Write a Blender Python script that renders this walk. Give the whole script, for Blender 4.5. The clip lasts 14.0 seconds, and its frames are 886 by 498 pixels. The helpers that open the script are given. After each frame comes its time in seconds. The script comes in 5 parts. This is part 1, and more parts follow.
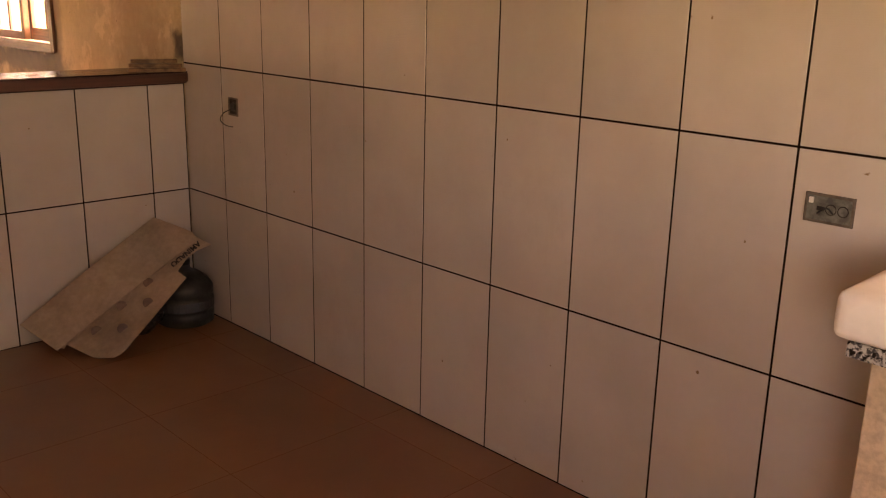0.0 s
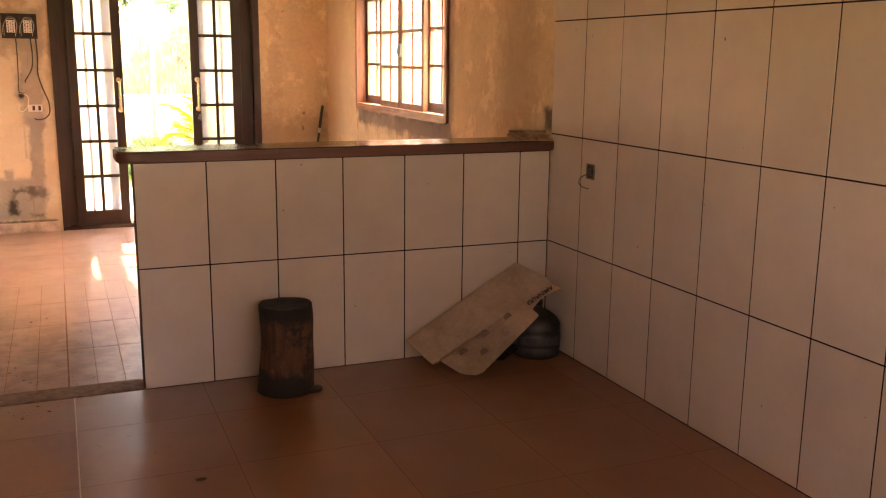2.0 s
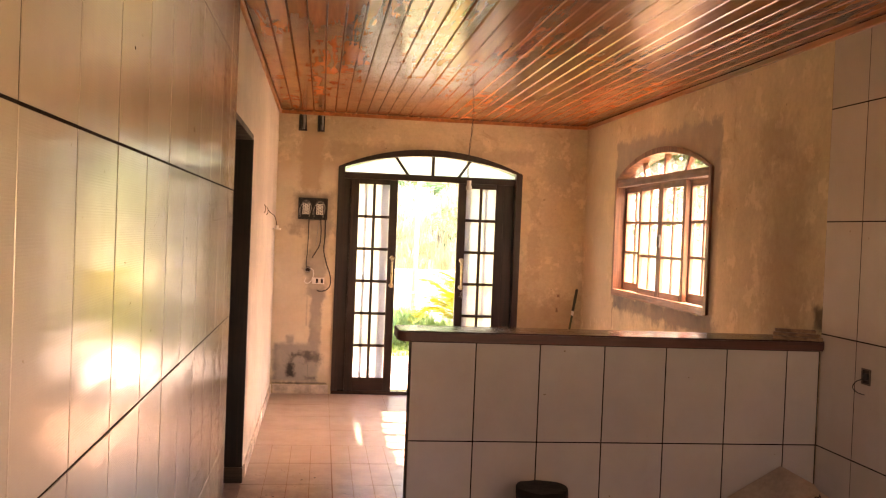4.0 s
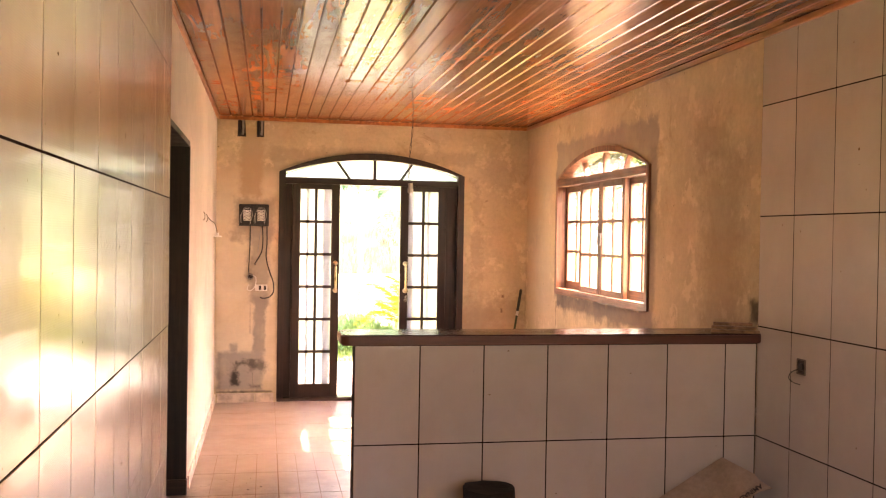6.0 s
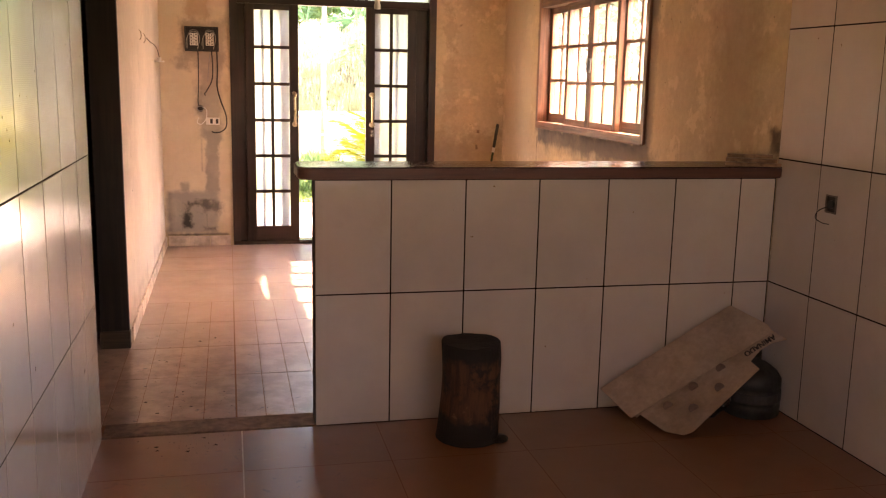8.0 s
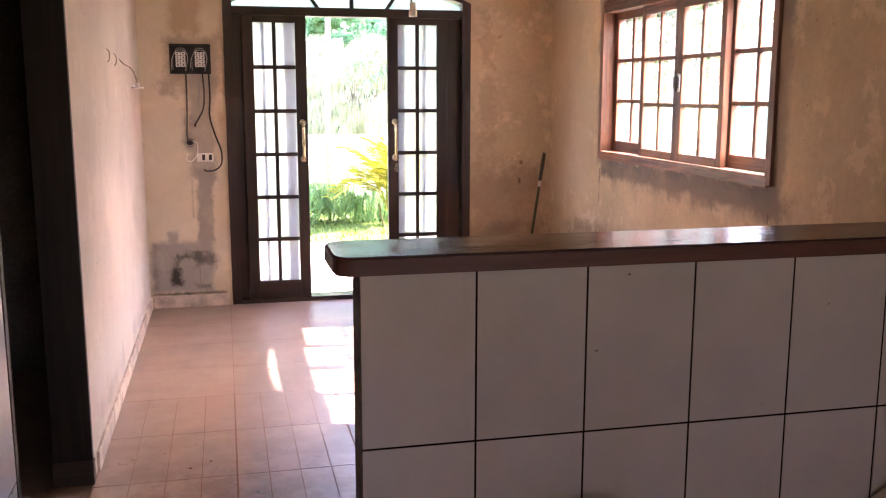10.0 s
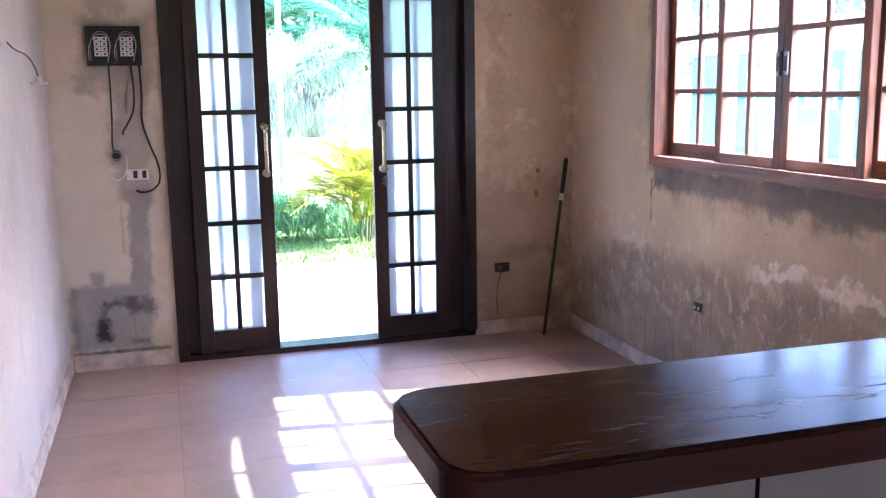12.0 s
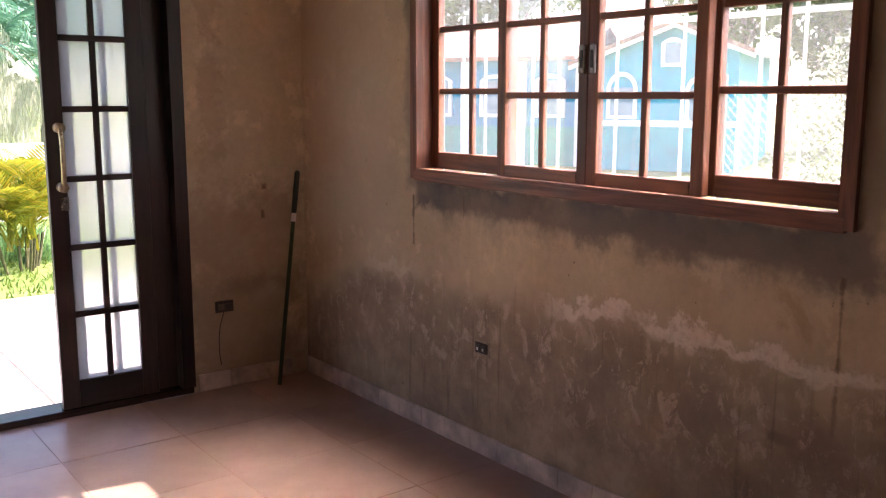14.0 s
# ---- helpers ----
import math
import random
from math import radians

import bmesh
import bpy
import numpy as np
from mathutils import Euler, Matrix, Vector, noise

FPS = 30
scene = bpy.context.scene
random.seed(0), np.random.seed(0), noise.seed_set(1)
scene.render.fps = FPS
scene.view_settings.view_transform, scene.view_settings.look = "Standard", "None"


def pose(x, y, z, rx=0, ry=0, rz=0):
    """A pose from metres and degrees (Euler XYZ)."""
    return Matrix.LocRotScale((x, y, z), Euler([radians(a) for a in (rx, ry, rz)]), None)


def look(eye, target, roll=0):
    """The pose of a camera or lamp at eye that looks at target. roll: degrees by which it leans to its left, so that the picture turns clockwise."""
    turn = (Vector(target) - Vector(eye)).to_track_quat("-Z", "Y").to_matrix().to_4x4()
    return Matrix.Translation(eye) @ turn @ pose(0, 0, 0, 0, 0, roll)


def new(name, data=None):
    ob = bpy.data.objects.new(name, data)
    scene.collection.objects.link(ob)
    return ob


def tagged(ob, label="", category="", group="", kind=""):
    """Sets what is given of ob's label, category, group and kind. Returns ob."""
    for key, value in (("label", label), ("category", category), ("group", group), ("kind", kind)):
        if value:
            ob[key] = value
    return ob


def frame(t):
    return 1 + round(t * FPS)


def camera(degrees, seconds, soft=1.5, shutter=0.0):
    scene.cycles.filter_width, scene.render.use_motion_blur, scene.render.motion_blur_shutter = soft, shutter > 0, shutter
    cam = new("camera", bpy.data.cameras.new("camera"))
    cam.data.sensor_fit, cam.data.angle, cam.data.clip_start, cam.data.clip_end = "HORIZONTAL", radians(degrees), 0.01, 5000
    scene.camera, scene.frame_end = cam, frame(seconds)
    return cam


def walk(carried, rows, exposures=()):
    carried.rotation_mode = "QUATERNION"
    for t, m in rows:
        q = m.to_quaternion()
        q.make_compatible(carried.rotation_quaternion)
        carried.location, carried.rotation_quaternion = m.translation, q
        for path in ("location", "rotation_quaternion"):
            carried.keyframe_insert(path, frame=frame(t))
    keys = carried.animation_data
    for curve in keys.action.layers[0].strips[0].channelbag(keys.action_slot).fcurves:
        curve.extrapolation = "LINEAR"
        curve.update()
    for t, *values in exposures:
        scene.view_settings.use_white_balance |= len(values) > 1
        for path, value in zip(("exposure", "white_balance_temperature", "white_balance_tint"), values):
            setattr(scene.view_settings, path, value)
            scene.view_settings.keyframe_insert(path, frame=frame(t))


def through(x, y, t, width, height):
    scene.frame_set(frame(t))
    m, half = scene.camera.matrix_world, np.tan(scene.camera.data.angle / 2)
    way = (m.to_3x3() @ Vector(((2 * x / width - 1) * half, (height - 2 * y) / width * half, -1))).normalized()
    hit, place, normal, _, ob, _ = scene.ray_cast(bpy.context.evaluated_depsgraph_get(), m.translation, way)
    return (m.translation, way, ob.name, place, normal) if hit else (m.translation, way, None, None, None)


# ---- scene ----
cam = camera(51.3, 14.0, soft=1.2)
PATH = [
    (0, (-2.064, -3.806, 1.466), (-0.721, -2.425, 0.93), 1.3),
    (0.5, (-2.142, -3.942, 1.463), (-0.93, -2.43, 0.966), 1.1),
    (1, (-2.154, -4.113, 1.496), (-1.08, -2.493, 1.024), 0.7),
    (1.5, (-2.25, -4.223, 1.499), (-1.323, -2.506, 1.062), 0.5),
    (2, (-2.383, -4.272, 1.517), (-1.631, -2.463, 1.113), 0.6),
    (2.5, (-2.453, -4.319, 1.518), (-1.887, -2.435, 1.158), 0.8),
    (3, (-2.488, -4.362, 1.536), (-2.068, -2.429, 1.238), 1.3),
    (3.5, (-2.523, -4.381, 1.544), (-2.191, -2.418, 1.35), 2.2),
    (3.6, (-2.526, -4.383, 1.547), (-2.21, -2.415, 1.382), 2.5),
    (4, (-2.538, -4.398, 1.583), (-2.277, -2.416, 1.545), 2.3),
    (4.1, (-2.542, -4.402, 1.592), (-2.285, -2.419, 1.595), 2.1),
    (4.2, (-2.535, -4.408, 1.604), (-2.283, -2.425, 1.648), 1.9),
    (6.3, (-2.514, -4.392, 1.567), (-2.116, -2.433, 1.497), 0.8),
    (6.5, (-2.512, -4.362, 1.542), (-2.101, -2.411, 1.384), 0.9),
    (7, (-2.48, -4.249, 1.475), (-2.031, -2.332, 1.12), 1.4),
    (7.2, (-2.448, -4.149, 1.475), (-2.006, -2.234, 1.102), 1.5),
    (7.5, (-2.414, -4.023, 1.478), (-1.969, -2.108, 1.11), 1.3),
    (8, (-2.427, -3.742, 1.464), (-1.98, -1.827, 1.101), 1.2),
    (8.2, (-2.444, -3.602, 1.481), (-1.999, -1.686, 1.117), 1.1),
    (10.3, (-2.42, -2.114, 1.517), (-1.966, -0.194, 1.192), -0.1),
    (10.5, (-2.428, -1.961, 1.509), (-1.973, -0.04, 1.188), -0.2),
    (11, (-2.471, -1.586, 1.509), (-2.01, 0.334, 1.19), -0.2),
    (11.5, (-2.433, -1.205, 1.492), (-1.946, 0.708, 1.17), -0.3),
    (12, (-2.415, -0.865, 1.482), (-1.849, 1.023, 1.147), -0.9),
    (12.5, (-2.395, -0.565, 1.479), (-1.778, 1.306, 1.133), -1.1),
    (13, (-2.324, -0.258, 1.46), (-1.558, 1.551, 1.084), -1.1),
    (13.5, (-2.291, -0.043, 1.426), (-1.325, 1.668, 1.051), -0.8),
    (14, (-2.311, 0.143, 1.449), (-1.118, 1.715, 1.122), 0.1),
]
EXPOSURES = [(0.0, 4.2, 12000, 40), (0.5, 4.55, 12200, 42), (1.0, 4.62, 12200, 43), (2.0, 4.25, 12000, 44), (3.0, 4.02, 11200, 44), (4.2, 3.98, 10300, 42), (6.5, 4.5, 9500, 41), (7.0, 4.3, 9500, 41), (7.4, 4.05, 9600, 40), (8.2, 3.86, 9500, 40), (10.4, 3.72, 6200, 34), (11.3, 3.6, 5500, 28), (12.0, 3.52, 5050, 25), (13.0, 2.92, 5100, 26), (14.0, 2.47, 6700, 35)]
walk(cam, [(t, look(eye, target, roll)) for t, eye, target, roll in PATH], EXPOSURES)

# ---- light ----
SUN_TO = Vector((1.045, -0.142, 1.0)).normalized()
world = bpy.data.worlds.new("world")
scene.world = world
world.use_nodes = True
wn = world.node_tree.nodes
sky = wn.new("ShaderNodeTexSky")
sky.sky_type = "NISHITA"
sky.sun_disc = False
sky.sun_elevation = math.asin(SUN_TO.z)
sky.sun_rotation = math.atan2(SUN_TO.x, SUN_TO.y)
wn["Background"].inputs["Strength"].default_value = 0.13
world.node_tree.links.new(sky.outputs[0], wn["Background"].inputs["Color"])
sun = new("sun", bpy.data.lights.new("sun", "SUN"))
sun.data.energy, sun.data.angle, sun.data.color = 4.5, radians(0.5), (1.0, 0.95, 0.88)
sun.matrix_world = look(SUN_TO * 30, (0, 0, 0))


def sky_lamp(name, eye, target, w, h, power):
    lamp = new(name, bpy.data.lights.new(name, "AREA"))
    lamp.data.shape, lamp.data.size, lamp.data.size_y = "RECTANGLE", w, h
    lamp.data.energy, lamp.data.color = power, (1.0, 0.88, 0.69)
    lamp.matrix_world = look(eye, target)
    return lamp


sky_lamp("kitchen_window_skylight", (0.02, -4.283, 1.425), (-2.9, -3.9, 0.9), 0.85, 0.5, 0.95)
# added fill lamp in an unseen west opening, brightens the east tiles
sky_lamp("kitchen_west_fill_lamp", (-3.0, -4.6, 1.5), (0.0, -5.2, 1.9), 0.8, 0.9, 0.85)
sky_lamp("kitchen_back_window_skylight", (-1.45, -5.24, 1.55), (-2.6, 0, 1.6), 0.85, 0.65, 0.15)

# ---- materials ----


class Net:
    """A small builder for node materials."""

    def __init__(self, name):
        self.mat = bpy.data.materials.new(name)
        self.mat.use_nodes = True
        self.t = self.mat.node_tree
        self.b = self.t.nodes["Principled BSDF"]
        self.pos = self.t.nodes.new("ShaderNodeNewGeometry").outputs["Position"]

    def put(self, socket, value):
        if isinstance(value, bpy.types.NodeSocket):
            self.t.links.new(value, socket)
        elif isinstance(value, tuple) and len(value) == 3 and socket.type == "RGBA":
            socket.default_value = (*value, 1)
        else:
            socket.default_value = value

    def noise(self, scale, detail=4.0, rough=0.6, stretch=None, distort=0.0):
        n = self.t.nodes.new("ShaderNodeTexNoise")
        n.inputs["Scale"].default_value = scale
        n.inputs["Detail"].default_value = detail
        n.inputs["Roughness"].default_value = rough
        n.inputs["Distortion"].default_value = distort
        v = self.pos
        if stretch:
            m = self.t.nodes.new("ShaderNodeMapping")
            m.inputs["Scale"].default_value = stretch
            self.t.links.new(v, m.inputs["Vector"])
            v = m.outputs[0]
        self.t.links.new(v, n.inputs["Vector"])
        return n.outputs["Fac"]

    def math(self, op, a, b=0.0, c=0.0):
        n = self.t.nodes.new("ShaderNodeMath")
        n.operation = op
        for s, v in zip(n.inputs, (a, b, c)):
            self.put(s, v)
        return n.outputs[0]

    def ramp(self, v, a, b, lo=0.0, hi=1.0):
        n = self.t.nodes.new("ShaderNodeMapRange")
        n.interpolation_type = "SMOOTHSTEP"
        for s, x in zip(n.inputs, (v, a, b, lo, hi)):
            self.put(s, x)
        return n.outputs[0]

    def mix(self, f, a, b):
        n = self.t.nodes.new("ShaderNodeMix")
        n.data_type = "RGBA"
        self.put(n.inputs[0], f)
        self.put(n.inputs[6], a)
        self.put(n.inputs[7], b)
        return n.outputs[2]

    def scale(self, col, f):
        n = self.t.nodes.new("ShaderNodeMix")
        n.data_type, n.blend_type = "RGBA", "MULTIPLY"
        n.inputs[0].default_value = 1.0
        self.put(n.inputs[6], col)
        c = self.t.nodes.new("ShaderNodeCombineColor")
        for s in c.inputs:
            self.put(s, f)
        self.t.links.new(c.outputs[0], n.inputs[7])
        return n.outputs[2]

    def rand(self):
        return self.t.nodes.new("ShaderNodeObjectInfo").outputs["Random"]

    def island(self):
        return self.t.nodes.new("ShaderNodeNewGeometry").outputs["Random Per Island"]

    def xyz(self):
        n = self.t.nodes.new("ShaderNodeSeparateXYZ")
        self.t.links.new(self.pos, n.inputs[0])
        return n.outputs

    def bump(self, h, strength=0.3, dist=0.01):
        n = self.t.nodes.new("ShaderNodeBump")
        n.inputs["Strength"].default_value = strength
        n.inputs["Distance"].default_value = dist
        self.put(n.inputs["Height"], h)
        self.t.links.new(n.outputs[0], self.b.inputs["Normal"])

    def done(self, col, rough=0.5, metal=0.0, spec=0.5):
        self.put(self.b.inputs["Base Color"], col)
        self.put(self.b.inputs["Roughness"], rough)
        self.put(self.b.inputs["Metallic"], metal)
        self.put(self.b.inputs["Specular IOR Level"], spec)
        return self.mat


def plain(name, col, rough=0.5, metal=0.0, grain=40.0, var=0.25, bump=0.1, big=3.0):
    n = Net(name)
    f = n.math("MULTIPLY", n.ramp(n.noise(grain), 0.3, 0.7, 1 - var, 1 + var * 0.5), n.ramp(n.noise(big), 0.3, 0.7, 1 - var * 0.6, 1 + var * 0.3))
    if bump:
        n.bump(n.noise(grain * 2), bump, 0.004)
    return n.done(n.scale(col, f), n.ramp(n.noise(big * 4), 0.3, 0.7, max(rough - 0.08, 0.02), min(rough + 0.12, 1)), metal)


def wood(name, light, dark, axis, rough=0.35, scale=1.0, bump=0.15, pieces=False):
    """Wood whose grain runs along the axis x, y or z."""
    n = Net(name)
    s = [28 * scale] * 3
    s["xyz".index(axis)] = 1.6 * scale
    fine = n.noise(1.0, 6, 0.65, tuple(s), 0.6)
    s2 = [(2 if pieces else 6) * scale] * 3
    s2["xyz".index(axis)] = 0.5 * scale
    broad = n.noise(1.0, 3, 0.5, tuple(s2), 0.3)
    col = n.mix(n.ramp(fine, 0.32, 0.68), dark, light)
    f = n.ramp(broad, 0.3, 0.7, 0.7, 1.15)
    if pieces:
        f = n.math("MULTIPLY", f, n.ramp(n.island(), 0, 1, 0.85, 1.1))
    n.bump(fine, bump, 0.003)
    lo, hi = (rough - 0.05, min(rough + 0.05, 0.255)) if rough < 0.27 else (max(rough - 0.04, 0.29), rough + 0.12)
    return n.done(n.scale(col, f), n.ramp(n.noise(7), 0.3, 0.7, lo, hi))


def worn_varnish():
    """Dark varnish with brush streaks along x, scratched through in short flecks."""
    n = Net("worn_bar_varnish")
    streak = n.noise(1.0, 6, 0.7, (5, 55, 55), 0.5)
    broad = n.noise(1.0, 4, 0.6, (1.5, 9, 9), 0.4)
    col = n.mix(n.ramp(streak, 0.35, 0.65), (0.024, 0.0145, 0.0165), (0.034, 0.0205, 0.0225))
    flecks = n.math("MULTIPLY", n.ramp(n.noise(1.0, 5, 0.75, (9, 75, 75), 0.8), 0.555, 0.62), n.ramp(broad, 0.42, 0.58))
    col = n.mix(flecks, col, (0.014, 0.009, 0.009))
    n.bump(n.math("ADD", n.math("MULTIPLY", streak, 0.5), n.math("MULTIPLY_ADD", broad, 1.2, n.math("MULTIPLY", flecks, -1.8))), 0.15, 0.0028)
    return n.done(col, n.math("MAXIMUM", n.ramp(broad, 0.3, 0.7, 0.17, 0.225), n.math("MULTIPLY", flecks, 0.42)), 0, 0.55)


def wall_tile():
    n = Net("wall_tile_glaze")
    x, y, z = n.xyz()
    f = n.math("MULTIPLY", n.ramp(n.noise(2.2, 5), 0.3, 0.7, 0.9, 1.04), n.ramp(n.rand(), 0, 1, 0.94, 1.03))
    specks = n.ramp(n.noise(34, 2, 0.4), 0.76, 0.8)
    smear = n.math("MULTIPLY", n.ramp(n.noise(3.1, 6, 0.7, (1, 1, 0.6)), 0.55, 0.75), 0.16)
    col = n.mix(specks, n.scale((0.57, 0.515, 0.46), f), (0.25, 0.17, 0.1))
    col = n.mix(smear, col, (0.33, 0.24, 0.17))
    b = n.t.nodes.new("ShaderNodeTexBrick")
    c = n.t.nodes.new("ShaderNodeCombineXYZ")
    n.put(c.inputs[0], n.math("ADD", x, y))
    n.put(c.inputs[1], z)
    n.t.links.new(c.outputs[0], b.inputs["Vector"])
    b.inputs["Scale"].default_value = 1.0
    b.inputs["Brick Width"].default_value = 0.014
    b.inputs["Row Height"].default_value = 0.005
    b.inputs["Mortar Size"].default_value = 0.0012
    b.inputs["Mortar Smooth"].default_value = 1.0
    ridge = n.math("SINE", n.math("MULTIPLY_ADD", z, math.tau / 0.0055, n.math("MULTIPLY", n.noise(40, 2), 3.0)))
    wavy = n.math("MULTIPLY_ADD", n.noise(5, 2), 4.0, n.math("MULTIPLY_ADD", ridge, 0.13, n.math("MULTIPLY", b.outputs["Fac"], 0.4)))
    n.bump(wavy, 1.0, 0.00016)
    return n.done(col, n.ramp(n.noise(6, 4), 0.3, 0.75, 0.05, 0.12), 0, 0.8)


def grout():
    n = Net("dark_grout")
    m = n.ramp(n.noise(2.6, 3), 0.66, 0.74)
    return n.done(n.mix(m, (0.014, 0.008, 0.005), (0.12, 0.085, 0.06)), 0.95, 0, 0.1)


def floor_tile(name, col, dirt, lo, hi):
    n = Net(name)
    x, y, z = n.xyz()
    f = n.math("MULTIPLY", n.ramp(n.noise(1.7, 6), 0.3, 0.7, 0.84, 1.08), n.ramp(n.rand(), 0, 1, 0.93, 1.04))
    c = n.scale(col, f)
    grime = n.math("MULTIPLY", n.ramp(n.noise(7, 6, 0.7), 0.35, 0.64), dirt(n, x, y))
    c = n.mix(grime, c, (0.16, 0.09, 0.055))
    spot = n.math("MULTIPLY", n.ramp(n.noise(17, 3, 0.5, None, 1.0), 0.66, 0.72), dirt(n, x, y))
    c = n.mix(spot, c, (0.05, 0.03, 0.02))
    scuff = n.math("MULTIPLY", n.ramp(n.noise(1.0, 5, 0.7, (9, 42, 1), 1.2), 0.66, 0.70), n.math("MULTIPLY", dirt(n, x, y), 0.6))
    c = n.mix(scuff, c, (0.50, 0.40, 0.31))
    n.bump(n.noise(60, 3), 0.05, 0.003)
    return n.done(c, n.ramp(n.noise(4, 5), 0.3, 0.7, lo, hi), 0, 0.8)


def plaster(name, base, u_axis, patches, damp=None, mottle=1.0):
    """Old painted plaster. patches: (centre u, centre z, half u, half z, ragged, soft, colour, strength)."""
    n = Net(name)
    xyz = n.xyz()
    u, z = xyz["xy".index(u_axis)], xyz[2]
    big, mid, fine = n.noise(1.3, 5, 0.6), n.noise(4.5, 6, 0.65), n.noise(26, 5, 0.7)
    col = n.scale(base, n.math("MULTIPLY", n.ramp(big, 0.3, 0.7, 1 - 0.22 * mottle, 1.08), n.ramp(fine, 0.3, 0.7, 1 - 0.07 * min(mottle + 0.15, 1), 1 + 0.05 * min(mottle + 0.15, 1))))
    pale = tuple(min(c * 1.2 + 0.05, 0.85) for c in base)
    col = n.mix(n.math("MULTIPLY", n.ramp(mid, 0.56, 0.63), 0.5 * mottle), col, pale)
    brown = tuple(c * k for c, k in zip(base, (0.62, 0.52, 0.45)))
    col = n.mix(n.math("MULTIPLY", n.ramp(n.noise(2.7, 7, 0.7, None, 0.8), 0.56, 0.7), 0.55 * mottle), col, brown)
    col = n.mix(n.ramp(n.noise(42, 2, 0.4), 0.745, 0.78), col, tuple(c * 0.25 for c in base))
    edge = n.math("SUBTRACT", n.noise(6.5, 6, 0.65), 0.5)
    for cu, cz, hu, hz, ragged, soft, tint, strength in patches:
        du = n.math("SUBTRACT", n.math("ABSOLUTE", n.math("SUBTRACT", u, cu)), hu)
        dz = n.math("SUBTRACT", n.math("ABSOLUTE", n.math("SUBTRACT", z, cz)), hz)
        d = n.math("MULTIPLY_ADD", edge, ragged, n.math("MAXIMUM", du, dz))
        m = n.math("MULTIPLY", n.ramp(d, soft, -soft), n.math("MULTIPLY", n.ramp(mid, 0.25, 0.6, 0.65, 1.0), strength))
        col = n.mix(m, col, tint)
    relief = n.math("ADD", n.math("MULTIPLY", mid, 1.0), n.math("MULTIPLY", fine, 0.35))
    if damp:
        level, tint = damp
        wob = n.math("MULTIPLY_ADD", n.math("SUBTRACT", n.noise(1.7, 3), 0.5), 0.22, n.math("MULTIPLY", edge, 0.25))
        wob = n.math("SUBTRACT", wob, n.ramp(u, 3.5, 4.35, 0.0, 0.2))
        h = n.math("SUBTRACT", n.math("SUBTRACT", z, wob), level)
        salty = n.math("MAXIMUM", n.ramp(u, 2.65, 2.4), n.math("MULTIPLY", n.ramp(n.math("ABSOLUTE", n.math("SUBTRACT", u, 3.6)), 0.3, 0.1), 0.5))
        col = n.mix(n.math("MULTIPLY", n.ramp(h, 0.10, -0.12), n.ramp(mid, 0.35, 0.62, 1.0, 0.6)), col, tint)
        band = n.math("MULTIPLY", n.ramp(n.math("ABSOLUTE", n.math("SUBTRACT", h, 0.02)), 0.036, 0.012), n.math("MULTIPLY", salty, n.ramp(n.noise(3.1, 4, 0.7), 0.34, 0.46)))
        col = n.mix(n.math("MULTIPLY", band, n.ramp(fine, 0.35, 0.55, 0.5, 1.0)), col, (0.74, 0.65, 0.53))
        flakes = n.math("MULTIPLY", n.ramp(n.noise(1.0, 7, 0.75, (13, 13, 10), 0.5), 0.535, 0.575), n.math("MULTIPLY", n.ramp(h, 0.05, -0.06), n.ramp(h, -0.62, -0.08)))
        col = n.mix(n.math("MULTIPLY", flakes, n.ramp(n.noise(30, 4, 0.7), 0.35, 0.6, 0.45, 0.95)), col, (0.52, 0.42, 0.31))
        streak = n.ramp(n.noise(1.0, 4, 0.6, (24, 24, 1.6)), 0.57, 0.72)
        col = n.mix(n.math("MULTIPLY", n.math("MULTIPLY", streak, 0.45), n.ramp(h, 0.1, -0.1)), col, (0.11, 0.085, 0.065))
        relief = n.math("ADD", relief, n.math("MULTIPLY", n.math("ADD", flakes, band), 0.9))
    n.bump(relief, 0.35 * min(mottle + 0.05, 1), 0.008)
    return n.done(col, 0.88, 0, 0.25)


def glass(name, rough=0.0, tint=(1, 1, 1)):
    n = Net(name)
    n.b.inputs["Transmission Weight"].default_value = 1.0
    n.b.inputs["IOR"].default_value = 1.25 if rough else 1.45
    return n.done(tint, rough)


def veiled(name, rough, veil):
    """Glass with a veil of dust or etching that scatters daylight."""
    m = glass(name, rough)
    t = m.node_tree
    dust = t.nodes.new("ShaderNodeBsdfTranslucent")
    dust.inputs[0].default_value = (0.85, 0.87, 0.88, 1)
    ms = t.nodes.new("ShaderNodeMixShader")
    ms.inputs[0].default_value = veil
    t.links.new(t.nodes["Principled BSDF"].outputs[0], ms.inputs[1])
    t.links.new(dust.outputs[0], ms.inputs[2])
    t.links.new(ms.outputs[0], t.nodes["Material Output"].inputs[0])
    return m


def leafy(name, a, b, through=0.35):
    n = Net(name)
    col = n.mix(n.island(), a, b)
    m = n.done(n.scale(col, n.ramp(n.noise(9), 0.3, 0.7, 0.75, 1.15)), 0.45)
    tr = n.t.nodes.new("ShaderNodeBsdfTranslucent")
    n.t.links.new(col, tr.inputs[0])
    ms = n.t.nodes.new("ShaderNodeMixShader")
    ms.inputs[0].default_value = through
    out = n.t.nodes["Material Output"]
    n.t.links.new(n.b.outputs[0], ms.inputs[1])
    n.t.links.new(tr.outputs[0], ms.inputs[2])
    n.t.links.new(ms.outputs[0], out.inputs[0])
    return m


